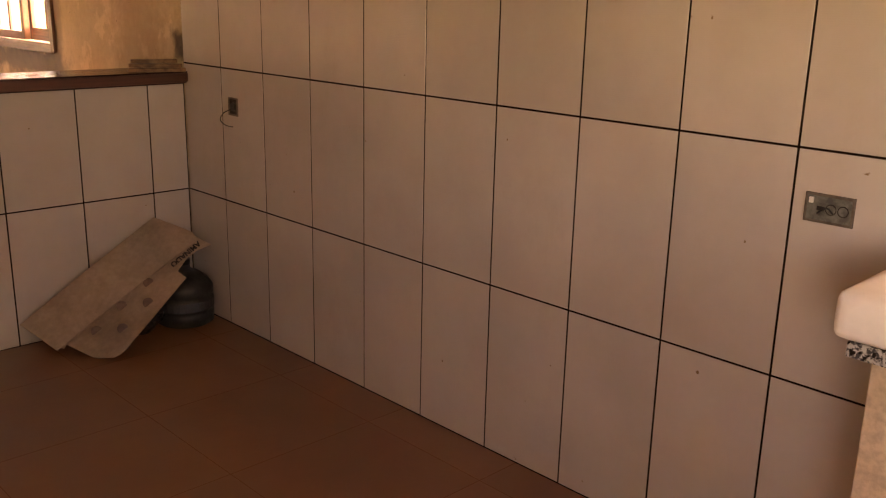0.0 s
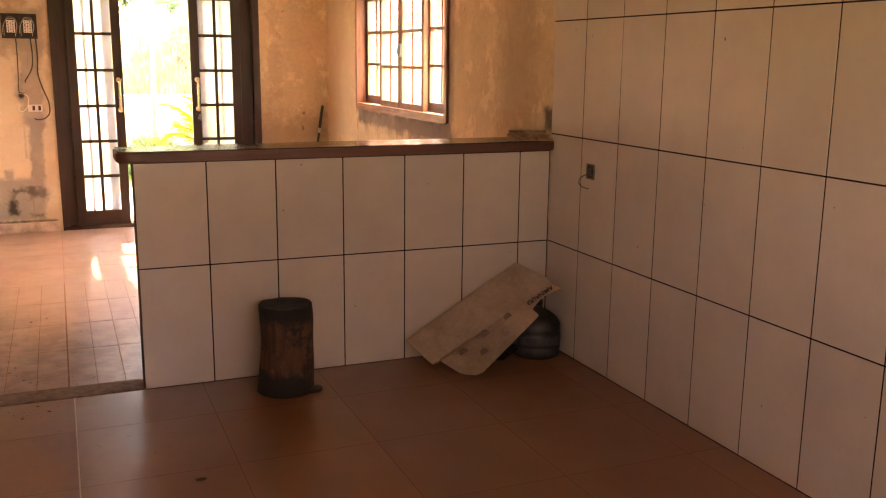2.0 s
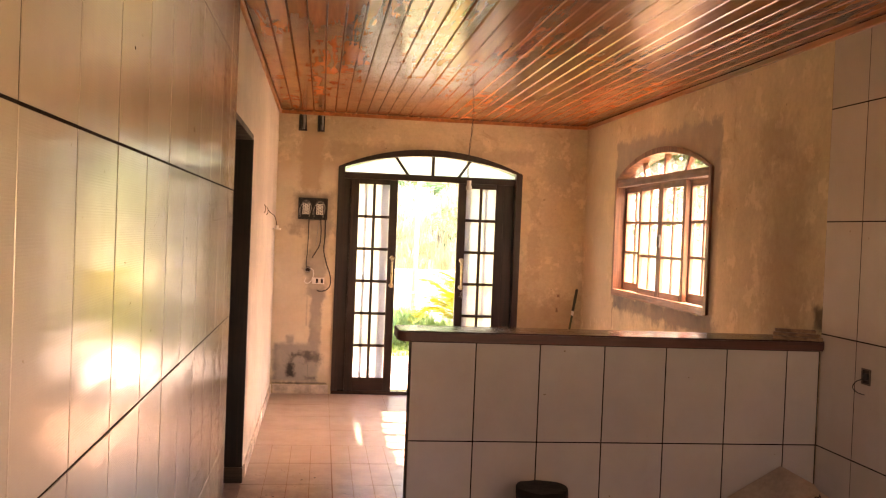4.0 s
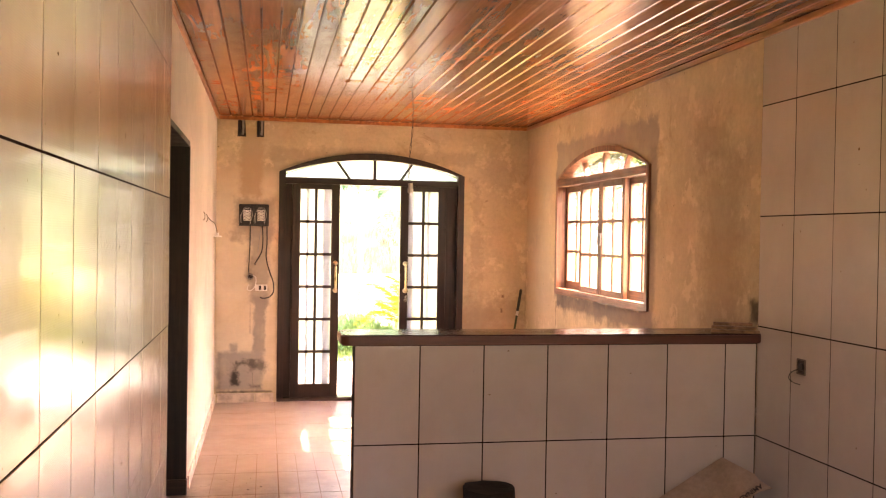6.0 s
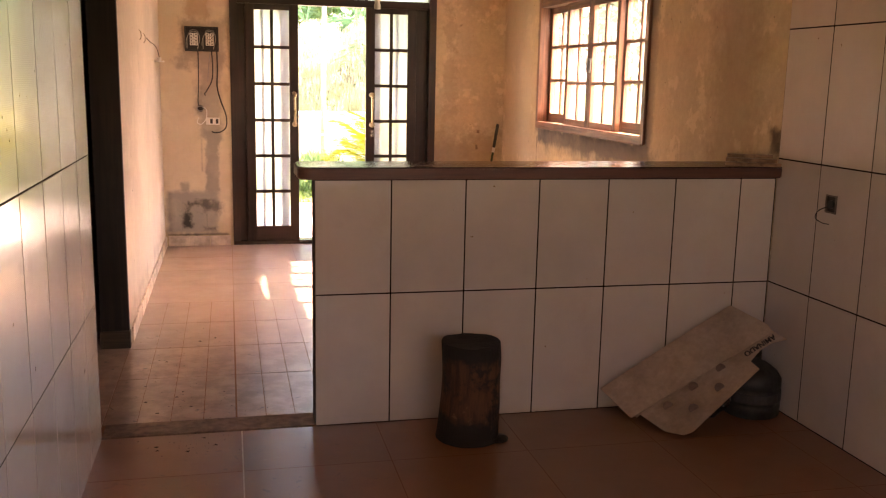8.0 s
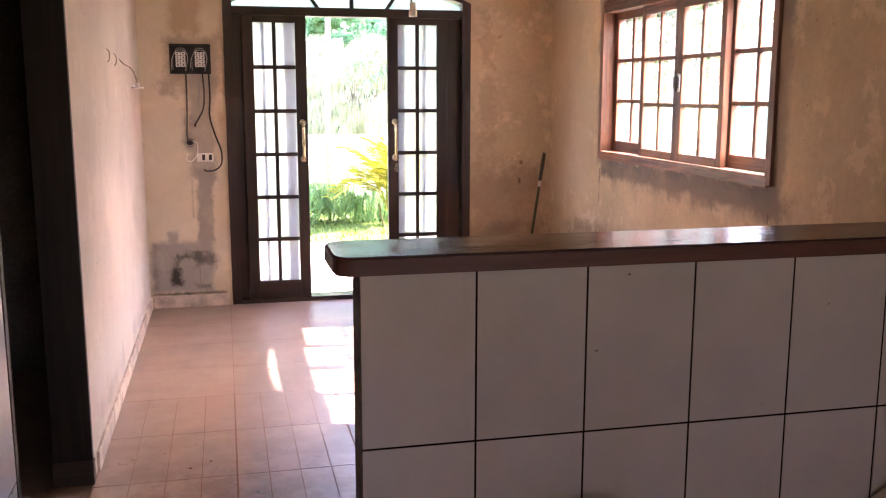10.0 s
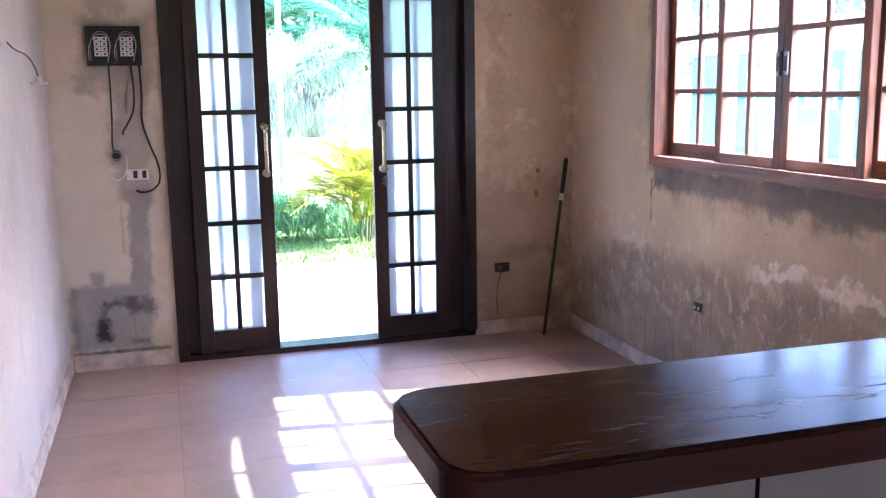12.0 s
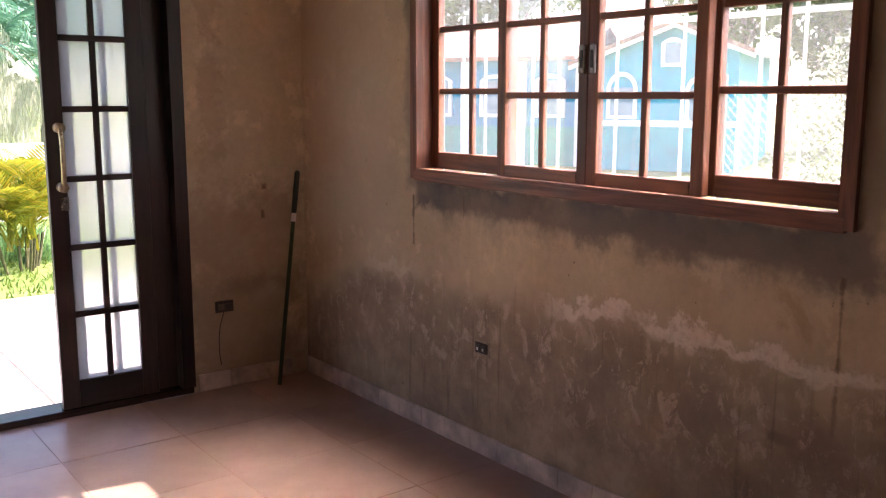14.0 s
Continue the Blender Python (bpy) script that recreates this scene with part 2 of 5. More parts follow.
GREY = (0.135, 0.122, 0.115)
M_TILE, M_GROUT = wall_tile(), grout()
M_FLOOR_K = floor_tile("kitchen_floor_tile", (0.24, 0.112, 0.055), lambda n, x, y: n.ramp(n.math("ABSOLUTE", n.math("ADD", x, 2.5)), 0.9, 0.0, 0.05, 0.5), 0.29, 0.39)
M_FLOOR_L = floor_tile("living_floor_tile", (0.352, 0.238, 0.172), lambda n, x, y: n.ramp(y, 2.1, 0.7, 0.16, 0.85), 0.29, 0.39)
def floor_joint():
    n = Net("floor_joint")
    x, y, z = n.xyz()
    return n.done(n.mix(n.ramp(y, 0.9, 2.2), (0.225, 0.105, 0.052), (0.31, 0.205, 0.148)), 0.9)


M_FLOOR_GROUT = floor_joint()
M_EAST = plaster("east_plaster", (0.59, 0.475, 0.31), "y", [
    (3.95, 1.7, 0.35, 0.9, 0.35, 0.15, (0.62, 0.53, 0.39), 0.6),
    (2.36, 1.04, 1.02, 0.06, 0.12, 0.022, GREY, 1.0), (1.85, 1.01, 0.55, 0.05, 0.3, 0.05, GREY, 0.85), (1.571, 0.475, 0.05, 0.018, 0.07, 0.012, (0.08, 0.06, 0.045), 0.8), (2.2, 1.0, 0.95, 0.05, 0.3, 0.07, (0.27, 0.225, 0.175), 0.7), (2.37, 2.12, 1.07, 0.28, 0.2, 0.03, (0.28, 0.24, 0.2), 0.8),
    (3.40, 1.6, 0.05, 0.55, 0.12, 0.03, (0.26, 0.22, 0.18), 0.7), (1.36, 1.6, 0.05, 0.6, 0.1, 0.03, (0.26, 0.22, 0.18), 0.7),
    (0.03, 1.22, 0.05, 0.06, 0.14, 0.03, (0.06, 0.045, 0.035), 0.9), (3.40, 0.92, 0.005, 0.11, 0.05, 0.006, (0.12, 0.095, 0.07), 0.85), (1.42, 0.75, 0.005, 0.22, 0.06, 0.006, (0.13, 0.09, 0.06), 0.8), (3.05, 0.98, 0.004, 0.07, 0.05, 0.006, (0.16, 0.11, 0.07), 0.8), (0.55, 2.15, 0.2, 0.14, 0.3, 0.06, (0.32, 0.24, 0.16), 0.5),
    (0.42, 1.5, 0.22, 0.5, 0.5, 0.12, (0.33, 0.235, 0.15), 0.5)], (0.68, (0.24, 0.19, 0.138)))
M_NORTH = plaster("north_plaster", (0.61, 0.51, 0.35), "x", [
    (-2.72, 1.15, 0.3, 1.0, 0.35, 0.1, (0.70, 0.625, 0.50), 0.75), (-2.66, 2.2, 0.09, 0.3, 0.12, 0.015, (0.52, 0.43, 0.31), 0.7),
    (-2.66, 2.25, 0.11, 0.33, 0.16, 0.03, (0.46, 0.34, 0.22), 0.8), (-2.62, 1.72, 0.19, 0.19, 0.3, 0.05, (0.33, 0.27, 0.21), 0.8),
    (-2.58, 1.28, 0.095, 0.36, 0.16, 0.03, (0.36, 0.315, 0.265), 0.9), (-2.66, 1.25, 0.03, 0.12, 0.2, 0.05, (0.17, 0.145, 0.12), 0.6), (-2.575, 0.74, 0.06, 0.26, 0.14, 0.018, (0.32, 0.285, 0.245), 0.95), (-2.655, 0.78, 0.008, 0.14, 0.05, 0.012, (0.34, 0.30, 0.26), 0.8),
    (-2.74, 0.29, 0.215, 0.19, 0.13, 0.03, (0.32, 0.295, 0.265), 0.95), (-2.80, 0.51, 0.04, 0.04, 0.12, 0.02, (0.31, 0.285, 0.255), 0.8), (-2.93, 0.3, 0.02, 0.18, 0.1, 0.03, (0.17, 0.155, 0.14), 0.7),
    (-2.785, 0.26, 0.024, 0.10, 0.34, 0.04, (0.04, 0.037, 0.036), 0.95), (-2.70, 0.368, 0.075, 0.012, 0.25, 0.03, (0.075, 0.068, 0.064), 0.9), (-2.59, 0.325, 0.04, 0.02, 0.35, 0.05, (0.11, 0.10, 0.094), 0.85), (-2.665, 0.285, 0.04, 0.0, 0.3, 0.035, (0.10, 0.092, 0.086), 0.8),
    (-2.60, 0.15, 0.05, 0.016, 0.2, 0.03, (0.07, 0.064, 0.06), 0.9), (-2.626, 0.22, 0.004, 0.055, 0.03, 0.007, (0.09, 0.08, 0.075), 0.7), (-2.70, 0.098, 0.26, 0.010, 0.05, 0.012, (0.05, 0.045, 0.04), 0.85),
    (-0.35, 0.45, 0.3, 0.5, 0.5, 0.1, (0.3, 0.22, 0.15), 0.7), (-0.5, 1.6, 0.05, 0.5, 0.35, 0.03, (0.4, 0.3, 0.2), 0.5),
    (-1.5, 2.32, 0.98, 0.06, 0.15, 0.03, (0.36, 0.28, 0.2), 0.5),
    (-0.24, 0.86, 0.006, 0.018, 0.05, 0.008, (0.10, 0.05, 0.03), 0.85), (-0.23, 1.0, 0.008, 0.01, 0.05, 0.008, (0.16, 0.08, 0.05), 0.8), (-0.3, 1.06, 0.002, 0.002, 0.02, 0.006, (0.1, 0.06, 0.04), 0.8), (-0.41, 1.93, 0.012, 0.008, 0.06, 0.01, (0.18, 0.12, 0.08), 0.7),
    (-0.45, 1.02, 0.012, 0.09, 0.16, 0.02, (0.42, 0.33, 0.23), 0.6), (-0.3, 0.52, 0.15, 0.02, 0.3, 0.05, (0.22, 0.165, 0.12), 0.6)], None)
M_WEST = plaster("west_plaster", (0.61, 0.53, 0.445), "y", [(3.0, 0.25, 1.6, 0.22, 0.4, 0.12, (0.5, 0.48, 0.46), 0.5), (3.7, 0.14, 0.6, 0.05, 0.35, 0.06, (0.36, 0.33, 0.31), 0.55), (2.1, 0.16, 0.5, 0.03, 0.35, 0.05, (0.38, 0.35, 0.32), 0.5), (3.25, 0.6, 0.02, 0.3, 0.35, 0.05, (0.46, 0.42, 0.38), 0.45), (4.3, 0.9, 0.05, 0.8, 0.2, 0.06, (0.48, 0.45, 0.42), 0.5)], None, 0.4)
M_KITCHEN = plain("kitchen_back_paint", (0.55, 0.47, 0.38), 0.8)
M_CEMENT = plain("raw_cement", (0.16, 0.135, 0.11), 0.92, 0, 30, 0.4, 0.4)
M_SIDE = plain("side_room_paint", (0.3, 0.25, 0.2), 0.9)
M_DOOR = wood("dark_door_wood", (0.036, 0.0145, 0.0105), (0.014, 0.0066, 0.0056), "z", 0.34)
M_DOOR_H = wood("dark_door_wood_rails", (0.036, 0.0145, 0.0105), (0.014, 0.0066, 0.0056), "x", 0.34)
M_SILL = wood("varnished_sill_track", (0.05, 0.03, 0.024), (0.022, 0.014, 0.012), "x", 0.2)
M_JAMB = wood("black_stained_jamb", (0.036, 0.021, 0.015), (0.016, 0.010, 0.008), "z", 0.5)
M_WIN = wood("window_wood_upright", (0.29, 0.122, 0.064), (0.11, 0.044, 0.026), "z", 0.42)
M_WIN_H = wood("window_wood_rails", (0.29, 0.122, 0.064), (0.11, 0.044, 0.026), "y", 0.42)
M_BAR = worn_varnish()
M_BAR_EDGE = wood("bar_edge_wood", (0.12, 0.037, 0.022), (0.066, 0.022, 0.015), "x", 0.4, 1.0, 0.2)
M_CEIL = wood("varnished_ceiling_planks", (0.40, 0.14, 0.045), (0.29, 0.095, 0.03), "y", 0.2, 0.8, 0.04, True)
M_TRIM = wood("ceiling_cornice_wood", (0.5, 0.2, 0.07), (0.26, 0.09, 0.03), "y", 0.3)
M_SCRAP = wood("scrap_wood", (0.33, 0.2, 0.11), (0.14, 0.08, 0.045), "y", 0.6)
M_WINDOW = veiled("dusty_window_glass", 0.0, 0.026)
M_GLASS, M_FROST = veiled("dusty_glass", 0.0, 0.02), veiled("frosted_glass", 0.32, 0.3)
M_BRASS = plain("worn_pale_brass", (0.72, 0.60, 0.38), 0.3, 0.9, 60, 0.2, 0.02)
M_STEEL = plain("dull_steel", (0.35, 0.34, 0.33), 0.35, 0.9, 60, 0.2, 0.02)
M_WHITE = plain("white_plastic", (0.78, 0.77, 0.73), 0.4, 0, 30, 0.1, 0.02)
M_BLACK = plain("black_plastic", (0.012, 0.012, 0.013), 0.4, 0, 30, 0.3, 0.05)
M_CABLE = plain("black_cable", (0.010, 0.009, 0.010), 0.5, 0, 30, 0.2, 0)
M_CABLE_G = plain("grey_cable", (0.30, 0.30, 0.30), 0.5, 0, 30, 0.2, 0)
# near-black tone that paints the shade inside wall hollows
M_HOLLOW_SHADE = plain("dark_hollow_shade", (0.05, 0.04, 0.033), 0.95, 0, 40, 0.5, 0.5)
M_SKIRT = plain("pale_skirting_tile", (0.60, 0.50, 0.42), 0.35, 0, 9, 0.35, 0.05)

# ---- building helpers ----


def cube(bm, x0, x1, y0, y1, z0, z1):
    v = [bm.verts.new(p) for p in ((x0, y0, z0), (x1, y0, z0), (x1, y1, z0), (x0, y1, z0), (x0, y0, z1), (x1, y0, z1), (x1, y1, z1), (x0, y1, z1))]
    for f in ((3, 2, 1, 0), (4, 5, 6, 7), (0, 1, 5, 4), (1, 2, 6, 5), (2, 3, 7, 6), (3, 0, 4, 7)):
        bm.faces.new([v[i] for i in f])


def soften(bm, r, seg=2):
    bmesh.ops.bevel(bm, geom=bm.edges[:], offset=r, segments=seg, affect="EDGES", profile=0.6)


def block(x0, x1, y0, y1, z0, z1, r=0.0, seg=2):
    bm = bmesh.new()
    cube(bm, x0, x1, y0, y1, z0, z1)
    if r:
        soften(bm, r, seg)
    return bm


def tube(points, r, seg=8, cap=True, radii=None):
    """A round tube along points."""
    bm = bmesh.new()
    pts = [Vector(p) for p in points]
    rings = []
    up = Vector((0.31, 0.17, 0.93))
    for i, p in enumerate(pts):
        d = (pts[min(i + 1, len(pts) - 1)] - pts[max(i - 1, 0)]).normalized()
        a = d.cross(up)
        a = (a if a.length > 1e-3 else d.cross(Vector((1, 0, 0)))).normalized()
        b = d.cross(a)
        rr = radii[i] if radii else r
        rings.append([bm.verts.new(p + rr * (math.cos(k * math.tau / seg) * a + math.sin(k * math.tau / seg) * b)) for k in range(seg)])
    for r0, r1 in zip(rings, rings[1:]):
        for k in range(seg):
            bm.faces.new((r0[k], r0[(k + 1) % seg], r1[(k + 1) % seg], r1[k]))
    if cap:
        bm.faces.new(rings[0][::-1])
        bm.faces.new(rings[-1])
    return bm


def curve_points(points, steps=10):
    """A smooth line through points (Catmull-Rom)."""
    p = [Vector(q) for q in points]
    p = [p[0] * 2 - p[1]] + p + [p[-1] * 2 - p[-2]]
    out = []
    for a, b, c, d in zip(p, p[1:], p[2:], p[3:]):
        for k in range(steps):
            t = k / steps
            out.append(0.5 * (2 * b + (c - a) * t + (2 * a - 5 * b + 4 * c - d) * t * t + (3 * b - a - 3 * c + d) * t ** 3))
    return out + [p[-2]]


def disc(bm, c, r, h, axis="z", seg=20):
    m = Matrix.Translation(c) @ {"z": Matrix(), "y": Matrix.Rotation(math.pi / 2, 4, "X"), "x": Matrix.Rotation(math.pi / 2, 4, "Y")}[axis]
    bmesh.ops.create_cone(bm, cap_ends=True, segments=seg, radius1=r, radius2=r, depth=h, matrix=m)


def mesh_of(name, bm, material, smooth=False):
    bmesh.ops.recalc_face_normals(bm, faces=bm.faces[:])
    me = bpy.data.meshes.new(name)
    bm.to_mesh(me)
    bm.free()
    me.materials.append(material)
    if smooth:
        for p in me.polygons:
            p.use_smooth = True
    return me


def part(name, bm, material, parent=None, label="", smooth=False):
    ob = new(name, mesh_of(name, bm, material, smooth))
    if parent:
        ob.parent = parent
    if label:
        ob["label"] = label
    return ob


def thing(name, label, category, group="", at=(0, 0, 0), kind=""):
    ob = new(name)
    ob.location = at
    ob.empty_display_size = 0.1
    return tagged(ob, label, category, group, kind)


def setting(name, bm, material, label, category, smooth=False):
    return tagged(part(name, bm, material, None, "", smooth), label, category, "", "structure")


# ---- structure ----
X0, X1, Y0, Y1, H = -2.957, 0.0, -5.2, 4.38, 2.66
XW = -2.974

ARC_N = 24


def arc(u0, u1, spring, top, n=ARC_N):
    """Points of a flat arch from u0 to u1."""
    c, half, rise = (u0 + u1) / 2, (u1 - u0) / 2, top - spring
    r = (half * half + rise * rise) / (2 * rise)
    a = math.asin(half / r)
    return [(c + r * math.sin(-a + 2 * a * i / n), top - r + r * math.cos(-a + 2 * a * i / n)) for i in range(n + 1)]


def prism(bm, quad, place, d0, d1):
    """Extrudes a polygon of (u, z) points between the depths d0 and d1; place maps (u, d, z) to a point."""
    a = [bm.verts.new(place(u, d0, z)) for u, z in quad]
    b = [bm.verts.new(place(u, d1, z)) for u, z in quad]
    bm.faces.new(a)
    bm.faces.new(b[::-1])
    for i in range(len(quad)):
        j = (i + 1) % len(quad)
        bm.faces.new((a[j], a[i], b[i], b[j]))


def arched_wall(u0, u1, top, o0, o1, sill, spring, crown, place, d0, d1):
    bm = bmesh.new()
    prism(bm, [(u0, -0.12), (o0, -0.12), (o0, top), (u0, top)], place, d0, d1)
    prism(bm, [(o1, -0.12), (u1, -0.12), (u1, top), (o1, top)], place, d0, d1)
    if sill > 0:
        prism(bm, [(o0, -0.12), (o1, -0.12), (o1, sill), (o0, sill)], place, d0, d1)
    pts = arc(o0, o1, spring, crown)
    for (a, za), (b, zb) in zip(pts, pts[1:]):
        prism(bm, [(a, za), (b, zb), (b, top), (a, top)], place, d0, d1)
    bmesh.ops.remove_doubles(bm, verts=bm.verts[:], dist=1e-5)
    return bm


def along_x(u, d, z):
    return (u, d, z)


def along_y(u, d, z):
    return (d, u, z)


DOOR0, DOOR1, DOOR_SPRING, DOOR_TOP = -2.393, -0.648, 2.16, 2.345
WIN0, WIN1, SILL, WIN_SPRING, WIN_TOP = 1.40, 3.392, 1.10, 2.085, 2.285
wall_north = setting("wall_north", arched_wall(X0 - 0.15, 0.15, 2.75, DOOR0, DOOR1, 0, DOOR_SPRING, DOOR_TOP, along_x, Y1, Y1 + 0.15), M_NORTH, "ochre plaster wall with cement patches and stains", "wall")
wall_east = setting("wall_east", arched_wall(0.0, Y1, 2.75, WIN0, WIN1, SILL, WIN_SPRING, WIN_TOP, along_y, 0.0, 0.15), M_EAST, "ochre plaster wall with damp and salt stains", "wall")
# the opening over the sink, one tile grid module wide
SINK0, SINK1, SINK_Z0, SINK_Z1 = -4.759, -3.8065, 1.14, 1.71


def pierced(x0, x1, top, end):
    bm = bmesh.new()
    cube(bm, x0, x1, Y0, SINK0, -0.1, top)
    cube(bm, x0, x1, SINK1, end, -0.1, top)
    cube(bm, x0, x1, SINK0, SINK1, -0.1, SINK_Z0)
    cube(bm, x0, x1, SINK0, SINK1, SINK_Z1, top)
    return bm


wall_east_tiled = setting("wall_east_kitchen", pierced(0.006, 0.15, 2.75, 0.0), M_KITCHEN, "kitchen wall of tall white tiles with dark joints", "wall")
part("joint_bed", pierced(0.0015, 0.0065, 2.74, -0.0005), M_GROUT, wall_east_tiled)
bm = bmesh.new()
cube(bm, X0 - 0.15, X0 - 0.004, -4.15, 0.0, -0.12, 2.75)
cube(bm, X0 - 0.15, X0 - 0.004, Y0, -5.05, -0.12, 2.75)
# unseen opening added for the west fill lamp
cube(bm, X0 - 0.15, X0 - 0.004, -5.05, -4.15, -0.12, 1.0)
cube(bm, X0 - 0.15, X0 - 0.004, -5.05, -4.15, 2.0, 2.75)
wall_west_tiled = setting("wall_west_kitchen", bm, M_KITCHEN, "kitchen wall of tall glossy white tiles", "wall")
part("joint_bed", block(X0 - 0.0045, X0 + 0.0025, -4.15, -0.0005, -0.1, 2.74), M_GROUT, wall_west_tiled)
bm = bmesh.new()
cube(bm, XW - 0.14, XW, 0.0, 0.10, -0.12, 2.75)
cube(bm, XW - 0.14, XW, 0.10, 1.33, 2.12, 2.75)
cube(bm, XW - 0.14, XW, 1.33, Y1, -0.12, 2.75)
wall_west = setting("wall_west", bm, M_WEST, "cream plaster wall beside a doorway", "wall")
bm = bmesh.new()
cube(bm, X0 - 0.15, 0.15, Y0 - 0.15, Y0, -0.12, 1.2)
cube(bm, X0 - 0.15, 0.15, Y0 - 0.15, Y0, 1.9, 2.75)
cube(bm, X0 - 0.15, -1.9, Y0 - 0.15, Y0, 1.2, 1.9)
cube(bm, -1.0, 0.15, Y0 - 0.15, Y0, 1.2, 1.9)
setting("wall_south", bm, M_KITCHEN, "plain painted kitchen back wall with a window opening", "wall")
# the unlit side room behind the doorway
bm = bmesh.new()
cube(bm, -5.1, -5.0, -1.0, 3.0, -0.12, 2.75)
cube(bm, -5.0, X0 - 0.15, -1.1, -1.0, -0.12, 2.75)
cube(bm, -5.0, X0 - 0.14, 3.0, 3.1, -0.12, 2.75)
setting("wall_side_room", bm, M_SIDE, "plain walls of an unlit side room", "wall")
setting("floor_side_room", block(-5.0, XW - 0.002, -1.0, 3.0, -0.1, -0.004), M_FLOOR_L, "floor of the unlit side room", "floor")
floor = setting("floor", block(XW, 0.004, Y0, Y1, -0.1, -0.004), M_FLOOR_GROUT, "tiled floor with worn joints", "floor")
setting("roof_slab", block(-5.2, 0.45, Y0 - 0.5, Y1 + 0.45, 2.752, 2.9), M_CEMENT, "concrete roof slab above the ceiling", "roof")
# plank ceiling
bm = bmesh.new()
PLANK = 0.0985
for i in range(30):
    a = X0 + 0.004 + i * PLANK
    k = i * 0.37 % 1
    cuts = [Y0, Y0 + 2.0 + 3.2 * k, Y1]
    for c0, c1 in zip(cuts, cuts[1:]):
        lift = random.uniform(0, 0.0015)
        b = min(a + PLANK, -0.004)
        v = [bm.verts.new(p) for p in ((a + 0.011, c0 + 0.001, H + lift), (b - 0.002, c0 + 0.001, H + lift), (b - 0.002, c1 - 0.001, H + lift), (a + 0.011, c1 - 0.001, H + lift),
                                       (a, c0, H + 0.011), (b, c0, H + 0.011), (b, c1, H + 0.011), (a, c1, H + 0.011))]
        for f in ((0, 1, 2, 3), (1, 5, 6, 2), (3, 7, 4, 0), (0, 4, 5, 1), (2, 6, 7, 3)):
            bm.faces.new([v[j] for j in f])
cube(bm, XW, 0.0, Y0, Y1, H + 0.012, H + 0.03)
setting("ceiling", bm, M_CEIL, "varnished reddish plank ceiling", "ceiling")
for nm, q in (("trim_north", (X0, 0.0, Y1 - 0.022, Y1 - 0.001)), ("trim_east", (-0.022, -0.001, Y0, Y1 - 0.022)), ("trim_west", (XW + 0.001, XW + 0.022, Y0, Y1 - 0.022))):
    setting(nm, block(*q, H - 0.034, H - 0.001, 0.006, 2), M_TRIM, "orange varnished ceiling cornice", "trim")
setting("threshold", block(X0 + 0.001, -2.094, 0.008, 0.155, -0.02, 0.004, 0.003), plain("threshold_cement", (0.19, 0.13, 0.095), 0.8, 0, 25, 0.35, 0.3), "worn grey cement threshold strip", "threshold")
# doorway lining
lining = setting("door_2", block(XW - 0.142, XW + 0.004, 1.315, 1.345, 0.095, 2.10, 0.002), M_JAMB, "dark stained lining of an open doorway", "door frame")
part("jamb", block(XW - 0.142, XW + 0.004, 0.085, 0.115, 0.0, 2.10, 0.002), M_JAMB, lining)
part("head", block(XW - 0.142, XW + 0.004, 0.115, 1.315, 2.09, 2.122, 0.002), M_JAMB, lining)
part("plinth", block(XW - 0.145, XW + 0.008, 1.30, 1.347, 0, 0.095, 0.003), wood("jamb_foot", (0.07, 0.045, 0.03), (0.03, 0.02, 0.015), "x", 0.6), lining, "brown wooden foot block")

# skirting, in short tile lengths
SK = mesh_of("skirting_tile", block(-0.085, 0.085, -0.004, 0.008, 0, 0.085, 0.003), M_SKIRT)


def skirting(name, start, step, count, turn):
    host = thing(name, "pale skirting tiles along the plaster wall", "baseboard", kind="structure")
    for i in range(count):
        t = new("skirting_tile", SK)
        t.parent = host
        t.matrix_basis = Matrix.Translation(Vector(start) + i * Vector(step)) @ pose(random.uniform(-.001, .001), 0, 0, 0, 0, turn)
    return host


skirting("baseboard_east", (-0.006, 4.28, 0), (0, -0.173, 0), 24, 90)
skirting("baseboard_north", (-2.862, Y1 - 0.006, 0), (0.173, 0, 0), 3, 0)
skirting("baseboard_north_corner", (-0.53, Y1 - 0.006, 0), (0.173, 0, 0), 3, 0)
skirting("baseboard_west", (XW + 0.006, 4.28, 0), (0, -0.173, 0), 17, -90)

# ---- front door ----


def arch_frame(name, u0, u1, z0, spring, top, w, place, d0, d1, material, parent, label=""):
    """An arched frame: two posts and the bow."""
    for a, b in ((u0, u0 + w), (u1 - w, u1)):
        bm = bmesh.new()
        prism(bm, [(a, z0), (b, z0), (b, spring), (a, spring)], place, d0, d1)
        part("post", bm, material, parent)
    bm = bmesh.new()
    out, inn = arc(u0, u1, spring, top), arc(u0 + w, u1 - w, spring, top - w)
    for i in range(ARC_N):
        prism(bm, [inn[i], inn[i + 1], out[i + 1], out[i]], place, d0, d1)
    bmesh.ops.remove_doubles(bm, verts=bm.verts[:], dist=1e-5)
    part(name, bm, material, parent, label)


